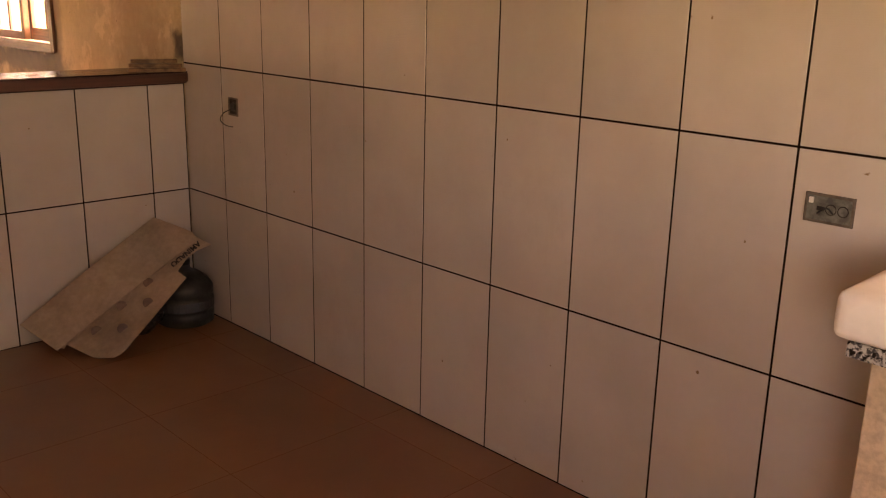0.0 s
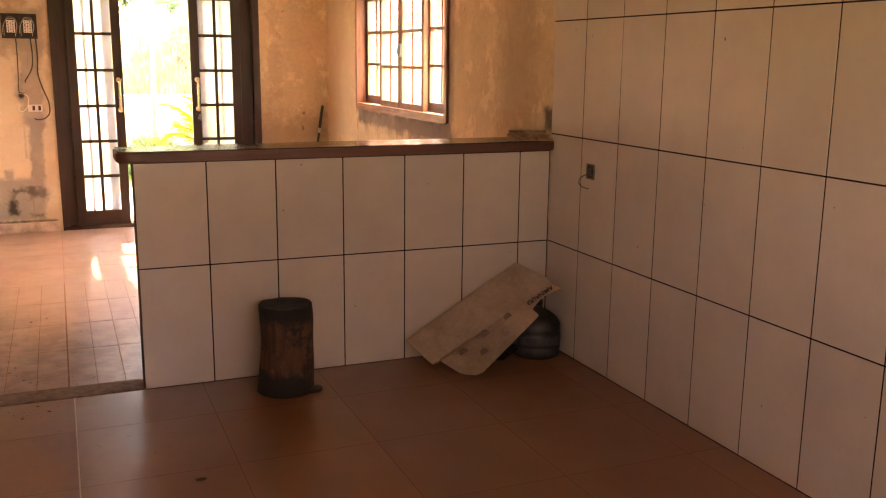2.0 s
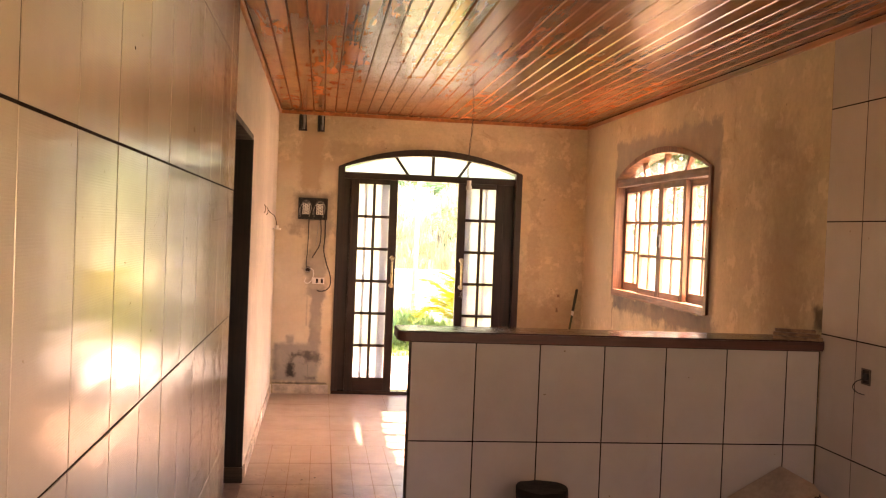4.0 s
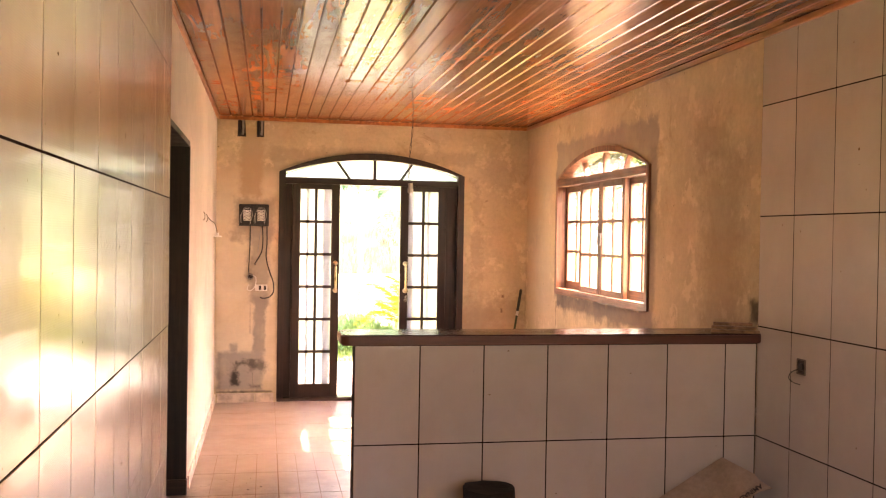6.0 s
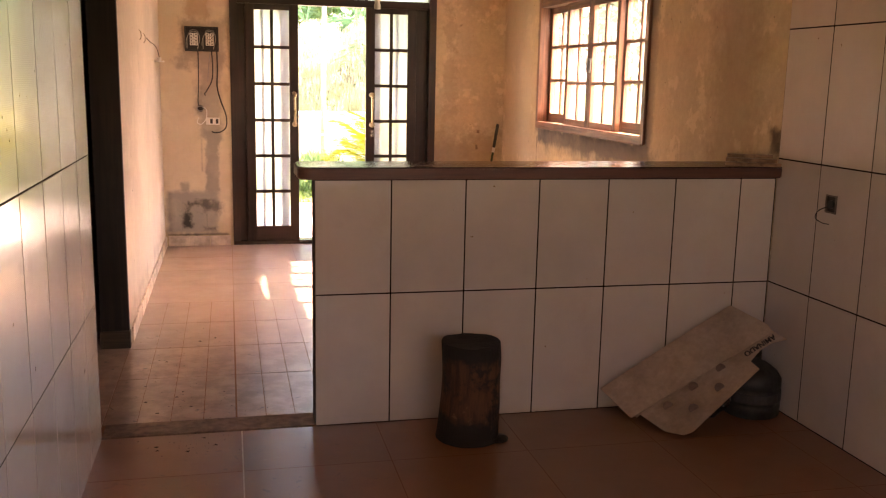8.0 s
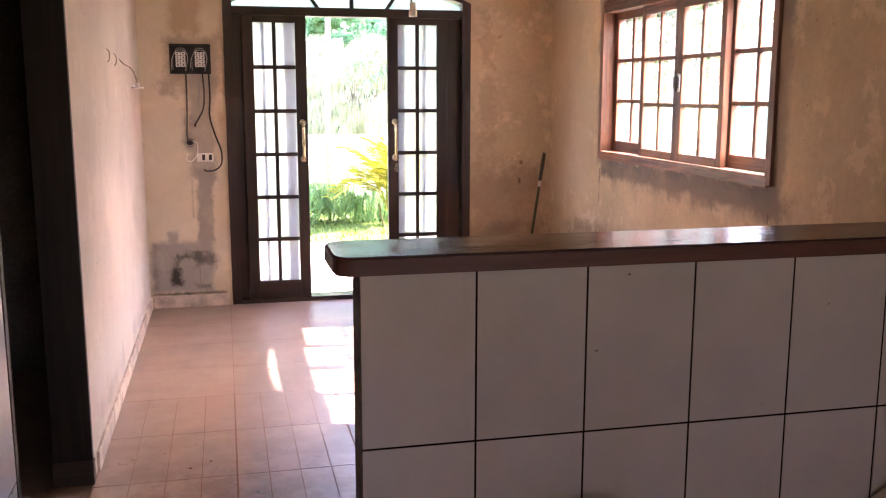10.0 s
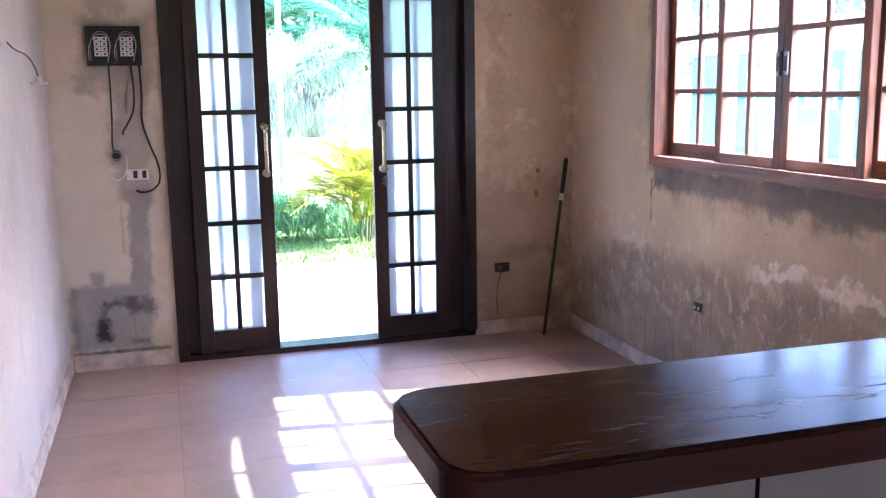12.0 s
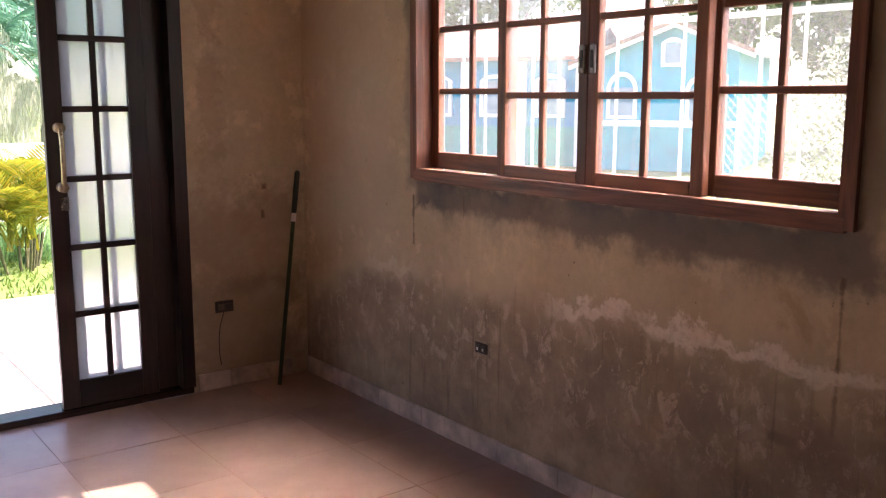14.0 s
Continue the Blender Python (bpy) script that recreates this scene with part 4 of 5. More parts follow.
def granite():
    n = Net("speckled_granite")
    v = n.ramp(n.noise(120, 2, 0.5), 0.42, 0.58)
    w = n.ramp(n.noise(70, 2, 0.5), 0.55, 0.62)
    return n.done(n.mix(w, n.mix(v, (0.05, 0.05, 0.052), (0.42, 0.41, 0.39)), (0.012, 0.012, 0.013)), 0.25)


part("granite_slab", block(-0.50, -0.003, -4.7, -3.215, 0.865, 0.895, 0.004), granite(), sink, "grey speckled granite slab")
part("support_panel", block(-0.44, -0.003, -3.31, -3.24, 0, 0.865, 0.003), plain("counter_plaster", (0.55, 0.42, 0.3), 0.6), sink, "beige painted support panel")
part("support_panel", block(-0.44, -0.003, -4.66, -4.58, 0, 0.865, 0.003), plain("counter_plaster_far", (0.55, 0.42, 0.3), 0.6), sink)
part("shelf", block(-0.42, -0.003, -4.58, -3.31, 0.40, 0.43, 0.003), M_CEMENT, sink)
bm = block(-0.515, -0.06, -4.2, -3.185, 0.897, 0.985, 0.028, 4)
for v in bm.verts:
    v.co += Vector((1, 1, 0)) * 0.008 * noise.noise(v.co * 7)
    v.co.z += 0.006 * noise.noise(v.co * 5 + Vector((3, 1, 0))) * (v.co.z > 0.92)
tagged(part("white_foam_block", bm, plain("white_wrapping", (0.82, 0.8, 0.74), 0.5, 0, 12, 0.08, 0.1), None, "", True), "white rounded foam slab lying on the granite counter", "foam slab")

# ---- things in the living room ----
# breaker boxes
M_WIRE = plain("pale_wire", (0.45, 0.43, 0.40), 0.5, 0, 30, 0.1, 0)
panel = thing("breaker_box", "open black double breaker box with loose wires in the wall", "breaker box")
part("box_tray", block(-2.756, -2.483, Y1 - 0.010, Y1 + 0.03, 1.646, 1.848, 0.004), M_BLACK, panel)
for a, b, c, d in ((-2.756, -2.483, 1.838, 1.848), (-2.756, -2.483, 1.646, 1.656), (-2.756, -2.746, 1.656, 1.838), (-2.493, -2.483, 1.656, 1.838), (-2.625, -2.614, 1.656, 1.838)):
    part("box_rim", block(a, b, Y1 - 0.022, Y1 - 0.009, c, d, 0.002), M_BLACK, panel)
for cx in (-2.683, -2.555):
    for j in range(4):
        z = 1.782 - j * 0.0255
        for s in (-1, 1):
            br = part("breaker", block(cx + s * 0.017 - 0.0155, cx + s * 0.017 + 0.0155, Y1 - 0.026, Y1 - 0.010, z - 0.0115, z + 0.0115, 0.002), M_WHITE, panel, "white breaker switch")
            part("toggle", block(cx + s * 0.019 - 0.005, cx + s * 0.019 + 0.005, Y1 - 0.032, Y1 - 0.025, z - 0.005, z + 0.005, 0.001), M_BLACK, br)
    for k, (mt, o) in enumerate(((M_CABLE_G, 0.0), (M_CABLE, 0.012), (M_WIRE, -0.012))):
        part("wire", tube(curve_points([(cx - 0.052 + o, Y1 - 0.018, 1.67), (cx - 0.05 + o * 0.5, Y1 - 0.03, 1.76 + o), (cx - 0.02, Y1 - 0.03, 1.815 + o), (cx + 0.03, Y1 - 0.032, 1.81 + o), (cx + 0.05 + o * 0.3, Y1 - 0.03, 1.75), (cx + 0.03, Y1 - 0.02, 1.675 + o)], 6), 0.0021, 6), mt, panel)


def cable(name, pts, r, mat, label, group="cables under the breaker box"):
    pts = [(x - 0.012, y, z) for x, y, z in pts]
    tagged(part(name, tube(curve_points(pts, 8), r, 7), mat, None, "", True), label, "cable", group)


F = Y1 - 0.012
cable("black_cable", [(-2.652, F, 1.65), (-2.652, F, 1.5), (-2.656, F, 1.35), (-2.662, F, 1.24), (-2.655, F - .01, 1.19)], 0.0042, M_CABLE, "thin black cable hanging down the plaster")
cable("black_cable", [(-2.542, F, 1.65), (-2.535, F, 1.52), (-2.545, F - .02, 1.41), (-2.585, F - .02, 1.33), (-2.605, F - .01, 1.30), (-2.602, F, 1.285)], 0.005, M_CABLE, "curved black cable end hanging on the plaster")
cable("black_cable", [(-2.50, F, 1.65), (-2.497, F, 1.5), (-2.503, F, 1.36), (-2.475, F - .01, 1.24), (-2.435, F - .015, 1.12), (-2.435, F - .02, 1.03), (-2.475, F - .02, 0.985), (-2.53, F - .02, 0.975), (-2.555, F - .01, 0.985)], 0.0055, M_CABLE, "long black cable looping below the breaker box")
cable("grey_cable", [(-2.553, F, 1.65), (-2.565, F, 1.55), (-2.575, F, 1.45), (-2.578, F, 1.40)], 0.003, M_CABLE_G, "thin grey cable stub on the plaster")
hole = thing("conduit_hole", "dark conduit hole with a coil of white wire", "wall hole")
# the hole is a dark disc on the wall, its shade in the colour
bm = bmesh.new()
disc(bm, (-2.645, Y1 - 0.003, 1.175), 0.028, 0.008, "y")
part("hole_plug", bm, M_HOLLOW_SHADE, hole)
part("wire_coil", tube(curve_points([(-2.645 + 0.026 * math.cos(a), Y1 - 0.016 - 0.0015 * a, 1.175 + 0.02 * math.sin(a)) for a in [k * 0.6 for k in range(22)]], 2), 0.0032, 6), M_CABLE_G, hole)
part("white_wire", tube(curve_points([(-2.63, F, 1.19), (-2.595, F - .01, 1.165), (-2.60, F - .02, 1.09), (-2.64, F - .02, 1.045), (-2.672, F - .015, 1.06), (-2.66, F - .01, 1.10)], 8), 0.004, 7), M_WHITE, hole)


def outlet(x, z, w, h, inserts, label):
    host = thing("wall_outlet", label, "outlet")
    part("mount", block(x - w / 2, x + w / 2, Y1 - 0.008, Y1 + 0.02, z - h / 2, z + h / 2, 0.003), M_WHITE, host)
    for i, m in enumerate(inserts):
        n = len(inserts)
        a = x - w / 2 + 0.01 + (w - 0.02) * i / n
        part("insert", block(a + 0.001, a + (w - 0.02) / n - 0.001, Y1 - 0.014, Y1 - 0.007, z - h / 2 + 0.01, z + h / 2 - 0.01, 0.002), m, host)
    return host


outlet(-2.557, 1.07, 0.112, 0.06, (M_WHITE, M_BLACK, M_WHITE, M_BLACK), "white double outlet without its cover plate")
low = thing("wall_outlet", "dark uncovered low outlet with a hanging wire", "outlet")
part("mount", block(-0.512, -0.418, Y1 - 0.008, Y1 + 0.02, 0.385, 0.442, 0.003), M_HOLLOW_SHADE, low)
part("insert", block(-0.50, -0.468, Y1 - 0.013, Y1 - 0.006, 0.40, 0.428, 0.002), M_CEMENT, low)
part("insert", block(-0.462, -0.43, Y1 - 0.013, Y1 - 0.006, 0.40, 0.428, 0.002), M_BLACK, low)
part("hanging_wire", tube(curve_points([(-0.47, Y1 - 0.012, 0.395), (-0.50, Y1 - 0.02, 0.31), (-0.505, Y1 - 0.015, 0.2), (-0.495, Y1 - 0.012, 0.12)], 6), 0.0025, 6), M_CABLE, low)
low = thing("outlet_box", "broken uncovered outlet box in the damp plaster", "outlet")
bm = block(-0.004, 0.02, 2.874, 2.97, 0.415, 0.475, 0.003)
part("mount", bm, M_STUB, low)
# dark plate in place of the box's shaded inside
part("hollow_shade_plate", block(-0.008, -0.002, 2.886, 2.96, 0.424, 0.467, 0.002), M_HOLLOW_SHADE, low)
for y in (2.94, 2.906):
    part("insert", block(-0.013, -0.006, y - 0.012, y + 0.012, 0.432, 0.458, 0.002), M_BLACK, low)
    part("contact", block(-0.0145, -0.0125, y - 0.004, y + 0.005, 0.436, 0.448, 0.0006), M_WHITE, low)

panel.location.x = hole.location.x = -0.012
# conduits cut into the wall under the ceiling
for cx in (-2.755, -2.585):
    host = thing("conduit_chase", "dark conduit pipes in an open wall chase", "conduit", "chases under the ceiling")
    # the open chase is a shallow dark slab, depth shade in its colour
    bm = block(cx - 0.035, cx + 0.035, Y1 - 0.004, Y1 + 0.01, 2.475, 2.625, 0.003)
    for v in bm.verts:
        v.co.x += 0.012 * noise.noise(v.co * 14)
    part("chase", bm, M_HOLLOW_SHADE, host)
    for o in (-0.017, 0.014):
        part("conduit_pipe", tube(curve_points([(cx + o, Y1 - 0.012, 2.625), (cx + o * 1.1, Y1 - 0.013, 2.55), (cx + o * 0.7, Y1 - 0.01, 2.49)], 4), 0.0105, 10), M_CABLE_G if o > 0 else M_BLACK, host, "", True)

# wire stubs on the west wall
for i, (y, z) in enumerate(((2.57, 1.70), (2.87, 1.69))):
    tagged(part("wire_stub", tube(curve_points([(XW + 0.002, y, z + 0.03), (XW + 0.012, y + 0.008, z + 0.018), (XW + 0.013, y + 0.012, z - 0.015), (XW + 0.003, y + 0.012, z - 0.032)], 5), 0.0026, 6), M_STUB, None), "short bent wire stub in the cream wall", "wire stub", "stubs on the cream wall")
M_DARKWIRE = plain("brown_wire", (0.10, 0.065, 0.045), 0.6, 0, 30, 0.3, 0)
lamp = thing("wall_lampholder", "white lampholder hanging from a dark wall wire", "lampholder")
part("wire", tube(curve_points([(XW + 0.002, 3.14, 1.70), (XW + 0.02, 3.20, 1.675), (XW + 0.035, 3.42, 1.66), (XW + 0.045, 3.55, 1.62), (XW + 0.05, 3.62, 1.575)], 6), 0.0032, 6), M_DARKWIRE, lamp)
bm = bmesh.new()
disc(bm, (XW + 0.05, 3.62, 1.565), 0.014, 0.026)
disc(bm, (XW + 0.05, 3.62, 1.548), 0.036, 0.01)
part("holder", bm, M_WHITE, lamp, "white ceramic lampholder")

# pendant
pend = thing("pendant_lampholder", "bare lampholder hanging on a twisted ceiling wire", "pendant light")
for s in (0, math.pi):
    part("flex", tube([(-1.479 + 0.005 * math.cos(k * 0.5 + s) + 0.012 * math.sin(k * 0.14), 2.323 + 0.005 * math.sin(k * 0.5 + s), 2.66 - k * 0.0174) for k in range(41)], 0.0022, 5), M_CABLE, pend)
bm = bmesh.new()
disc(bm, (-1.479, 2.323, 1.942), 0.017, 0.045)
disc(bm, (-1.479, 2.323, 1.91), 0.021, 0.03)
part("holder", bm, M_WHITE, pend, "small white lampholder")
bm = bmesh.new()
disc(bm, (-1.479, 2.323, 2.654), 0.022, 0.012)
part("rose", bm, M_CEMENT, pend)

# broomstick in the corner
broom = thing("broomstick", "green broomstick leaning in the plaster corner", "broomstick")
b0, b1 = Vector((-0.25, 4.226, 0.006)), Vector((-0.052, 4.352, 1.072))
part("stick", tube([b0, b0.lerp(b1, 0.5), b0.lerp(b1, 0.8)], 0.0105, 10), plain("green_coated_stick", (0.03, 0.065, 0.022), 0.5), broom, "green coated stick", True)
part("collar", tube([b0.lerp(b1, 0.76), b0.lerp(b1, 0.80)], 0.0125, 10), M_WHITE, broom, "pale worn band")
part("grip", tube([b0.lerp(b1, 0.80), b0.lerp(b1, 0.9), b0.lerp(b1, 0.99), b1], 0.0125, 10, True, [0.0135, 0.0145, 0.014, 0.008]), plain("dark_grip", (0.018, 0.025, 0.018), 0.5), broom, "dark plastic grip", True)

# ---- outdoors ----


def ground_mat():
    n = Net("lawn")
    c = n.mix(n.ramp(n.noise(1.2, 6), 0.35, 0.65), (0.14, 0.22, 0.035), (0.21, 0.28, 0.07))
    n.bump(n.noise(40, 4), 0.6, 0.03)
    return n.done(n.scale(c, n.ramp(n.noise(60, 3), 0.3, 0.7, 0.6, 1.2)), 0.9)


M_LAWN = ground_mat()
bm = bmesh.new()
bmesh.ops.create_grid(bm, x_segments=8, y_segments=8, size=150, matrix=Matrix.Translation((0, 0, -0.12)))
tagged(part("ground", bm, M_LAWN), "green lawn around the house", "lawn", "", "structure")
M_PORCH = plain("porch_tile", (0.62, 0.57, 0.50), 0.6, 0, 20, 0.15, 0.1)
pavement = tagged(part("pavement", block(-4.5, 4.0, Y1 + 0.15, 7.5, -0.15, -0.056), M_FLOOR_GROUT), "pale sunlit porch paving", "paving", "", "structure")
PV = mesh_of("paving_slab", block(-0.545, 0.545, -0.475, 0.475, -0.03, 0.006, 0.004, 1), M_PORCH)
for i in range(8):
    for j in range(3):
        s = new("paving_slab", PV)
        s.parent = pavement
        s.location = (-3.95 + i * 1.1, 5.03 + j * 0.96, -0.056)
# grass blades along the paving and on the lawn in view
rng = random.Random(4)
verts, faces = [], []
for i in range(15000):
    edge = i < 4000
    x = rng.uniform(-4.5, 4.0) if edge else rng.uniform(-4.5, 4.5)
    y = 7.5 + abs(rng.gauss(0, 0.06)) if edge else rng.uniform(7.5, 12.5)
    h, a, w = rng.uniform(0.03, 0.075), rng.uniform(0, math.tau), rng.uniform(0.006, 0.011)
    lx, ly = rng.gauss(0, 0.035), rng.gauss(0, 0.035)
    k = len(verts)
    verts += [(x - w * math.cos(a), y - w * math.sin(a), -0.12), (x + w * math.cos(a), y + w * math.sin(a), -0.12), (x + lx, y + ly, -0.12 + h)]
    faces.append((k, k + 1, k + 2))
me = bpy.data.meshes.new("grass")
me.from_pydata(verts, [], faces)
me.materials.append(leafy("grass_blades", (0.08, 0.17, 0.02), (0.18, 0.27, 0.05)))
tagged(new("grass", me), "short sunlit grass blades on the lawn", "grass", "", "stuff")


def frond(length, droop, leaflets, width, seed, thin=0.6):
    """A feather palm leaf along +x, arching down."""
    r = random.Random(seed)
    verts, faces = [], []

    def at(t):
        return Vector((length * (t - 0.18 * droop * t * t), 0, length * (0.55 * t - droop * 0.75 * t * t)))
    for i in range(12):
        a, b = at(i / 12), at((i + 1) / 12)
        w = 0.012 * (1 - i / 14)
        k = len(verts)
        verts += [tuple(a + Vector((0, w, 0))), tuple(a - Vector((0, w, 0))), tuple(b - Vector((0, w, 0))), tuple(b + Vector((0, w, 0)))]
        faces.append((k, k + 1, k + 2, k + 3))
    for i in range(leaflets):
        t = 0.2 + 0.8 * i / leaflets
        p = at(t)
        for s in (-1, 1):
            ll = width * math.sin(math.pi * (0.18 + 0.74 * t)) * r.uniform(0.85, 1.1)
            d = Vector((0.62, s * 0.8, 0.12 - 0.35 * t + r.uniform(-0.12, 0.1))).normalized()
            n = Vector((0.022, -s * 0.012, 0.004))
            mid, tip = p + d * ll * 0.55 + Vector((0, 0, 0.015)), p + d * ll - Vector((0, 0, 0.12 * ll))
            k = len(verts)
            verts += [tuple(p), tuple(mid - n * thin), tuple(mid + n * thin), tuple(tip)]
            faces += [(k, k + 1, k + 2), (k + 1, k + 3, k + 2)]
    return verts, faces


M_ARECA = leafy("areca_leaf", (0.15, 0.24, 0.02), (0.45, 0.36, 0.03), 0.3)
M_PALM = leafy("palm_leaf", (0.04, 0.15, 0.09), (0.11, 0.28, 0.16))
M_LEAF = leafy("tree_leaf", (0.05, 0.12, 0.03), (0.13, 0.21, 0.06))
M_PALE = leafy("pale_weeping_leaf", (0.40, 0.45, 0.31), (0.62, 0.66, 0.50))
M_SHRUB = leafy("shrub_leaf", (0.12, 0.30, 0.13), (0.34, 0.52, 0.22))
M_CANE = plain("green_cane", (0.10, 0.10, 0.035), 0.6, 0, 25, 0.4, 0.3)
M_BARK = plain("grey_bark", (0.38, 0.35, 0.30), 0.9, 0, 25, 0.4, 0.5)


def frond_mesh(name, mat, *a):
    v, f = frond(*a)
    m = bpy.data.meshes.new(name)
    m.from_pydata(v, [], f)
    m.materials.append(mat)
    return m


def palm(name, at, meshes, count, trunk_h, label, tilt, seed, size=1.0, stems=1):
    host = thing(name, label, "palm", at=at)
    r = random.Random(seed)
    for s in range(stems):
        ox, oy = (r.uniform(-0.18, 0.18), r.uniform(-0.18, 0.18)) if stems > 1 else (0, 0)
        part("stem", tube([(ox, oy, -0.02), (ox * 1.3, oy * 1.3, trunk_h * 0.5), (ox * 1.5, oy * 1.5, trunk_h)], 0.014 if stems > 1 else 0.12, 8, True), M_CANE if stems > 1 else M_BARK, host)
    for i in range(count):
        o = new("frond", meshes[i % len(meshes)])
        o.parent = host
        ring = i / count
        o.matrix_basis = Matrix.Translation((r.uniform(-.12, .12) * (stems > 1), r.uniform(-.12, .12) * (stems > 1), trunk_h * (r.uniform(0.6, 1.0) if stems > 1 else 1))) @ pose(0, 0, 0, r.uniform(-20, 20), -tilt * (1 - ring) - (30 if stems > 1 else -12) * ring, i * 137.5) @ Matrix.Scale(size * r.uniform(0.8, 1.1), 4)
    return host


ARECA = [frond_mesh("frond", M_ARECA, 1.0, d, 28, 0.32, k, 0.3) for k, d in enumerate((0.95, 1.3, 0.75, 1.1))]
BIG = [frond_mesh("frond", M_PALM, 2.6, d, 44, 0.75, 9 + k) for k, d in enumerate((0.8, 1.1))]
palm("areca_palm", (-0.37, 9.0, -0.12), ARECA, 38, 0.30, "yellow-green areca palm clump on the lawn", 72, 2, 1.12, 8)
palm("palm_tree", (-0.7, 17.5, -0.12), BIG, 26, 2.7, "tall green feather palm behind the lawn", 50, 5, 1.3)
palm("palm_tree", (1.5, 15.2, -0.12), BIG, 26, 1.75, "tall green feather palm behind the lawn", 50, 6, 1.2)
palm("palm_tree", (0.9, 20.5, -0.12), BIG, 26, 3.6, "tall green feather palm behind the lawn", 50, 7, 1.4)


def leaves_in(blobs, count, size, seed, hang=0.0):
    r = random.Random(seed)
    verts, faces = [], []
    for i in range(count):
        c, rad = blobs[r.randrange(len(blobs))]
        d = Vector((r.gauss(0, 1), r.gauss(0, 1), r.gauss(0, 1))).normalized() * rad * r.uniform(0.55, 1.05) ** 0.6
        p = Vector(c) + Vector((d.x, d.y, d.z * 0.8))
        s = size * r.uniform(0.6, 1.3)
        if hang:
            s2 = s * hang * r.uniform(0.6, 1.4)
            a = Vector((r.uniform(-1, 1), r.uniform(-1, 1), 0)).normalized() * s * 0.35
            b = Vector((r.gauss(0, 0.12 if hang > 0 else 0.5), r.gauss(0, 0.12 if hang > 0 else 0.5), -1)) * s2
        else:
            a = Vector((r.uniform(-1, 1), r.uniform(-1, 1), r.uniform(-1, 1))).normalized() * s * 0.5
            b = Vector((r.uniform(-1, 1), r.uniform(-1, 1), r.uniform(-0.8, 0.6))).normalized() * s
        k = len(verts)
        verts += [tuple(p), tuple(p + a + b * 0.5), tuple(p + b), tuple(p - a + b * 0.5)]
        faces.append((k, k + 1, k + 2, k + 3))
    me = bpy.data.meshes.new("crown")
    me.from_pydata(verts, [], faces)
    return me


def tree(name, at, h, blobs, count, size, mat, label, seed, hang=0.0, category="tree"):
    host = thing(name, label, category, at=at)
    r = random.Random(seed)
    if h:
        part("trunk", tube(curve_points([(0, 0, -0.05), (0.1, 0.05, h * 0.4), (0.0, 0.1, h)], 5), 0.1, 9, True, [0.16 - 0.009 * k for k in range(11)]), M_BARK, host, "", True)
        for c, rad in blobs:
            part("limb", tube(curve_points([(0.03, 0.08, h * 0.7), tuple(Vector(c) * 0.5 + Vector((0, 0, h * 0.45))), c], 4), 0.03, 6, True, [0.06 - 0.005 * k for k in range(9)]), M_BARK, host)
    me = leaves_in(blobs, count, size, seed, hang)
    me.materials.append(mat)
    o = new("crown", me)
    o.parent = host
    return host


tree("weeping_tree", (-0.15, 14.2, -0.12), 1.9, [((-0.6, 0, 2.15), 0.65), ((0.4, 0.1, 2.25), 0.6), ((0.1, -0.2, 1.7), 0.8), ((-0.9, 0.2, 1.5), 0.6), ((0.9, 0.1, 1.5), 0.55), ((-0.5, -0.3, 1.2), 0.6), ((0.5, -0.3, 1.15), 0.6)], 30000, 0.015, M_PALE, "pale grey-green tree with drooping strands", 3, 9.0)
tree("shrub", (-1.55, 9.3, -0.12), 0, [((0.05, 0, 0.12), 0.27), ((0.5, 0.1, 0.2), 0.24), ((-0.55, 0.1, 0.1), 0.3), ((0.95, 0.2, 0.08), 0.26), ((0.3, 0.3, 0.26), 0.2), ((1.4, 0.2, 0.05), 0.22)], 4200, 0.026, M_SHRUB, "low green shrub with arching strap leaves on the lawn", 8, -6.0, "shrub")
for i, (x, y, s) in enumerate(((-9, 24, 1.3), (-4.5, 26, 1.5), (0.5, 27, 1.4), (5, 25, 1.5), (10, 22, 1.2), (24, 14, 1.4), (26, 20, 1.3), (22, 4, 1.2), (25, -4, 1.4), (20, 26, 1.3))):
    b = [((random.uniform(-2, 2) * s, random.uniform(-1.5, 1.5) * s, random.uniform(2.2, 5.5) * s), random.uniform(1.0, 1.7) * s) for _ in range(8)]
    tree("broadleaf_tree", (x, y, -0.12), 3.4 * s, b, 6500, 0.26, M_LEAF, "green broadleaf garden tree", 20 + i)
# garden wall and post beyond the lawn
tagged(part("garden_wall", block(-9, 3.0, 12.6, 12.75, -0.15, 0.85, 0.01), plain("whitewashed_wall", (0.75, 0.73, 0.68), 0.8, 0, 14, 0.15, 0.3)), "low whitewashed garden wall behind the lawn", "garden wall")
tagged(part("post", tube([(-0.97, 11.2, -0.15), (-0.90, 11.2, 4.5)], 0.04, 10), plain("grey_post", (0.5, 0.49, 0.46), 0.7), None, "", True), "thin pale grey post on the lawn", "post")

# fence and blue house beside the window
M_FENCE = plain("white_fence_paint", (0.8, 0.8, 0.78), 0.5)
fence = thing("fence", "white steel bar fence outside the window", "fence", at=(3.2, 0, -0.12))
FB = mesh_of("fence_bar", block(-0.010, 0.010, -0.011, 0.011, 0, 2.3, 0.003, 1), M_FENCE)
for i in range(34):
    o = new("fence_bar", FB)
    o.parent = fence
    o.location = (0, 1.0 + i * 0.32, 0)
for z in (0.25, 2.1):
    part("fence_rail", block(0.014, 0.03, 0.9, 11.8, z, z + 0.04, 0.004), M_FENCE, fence)


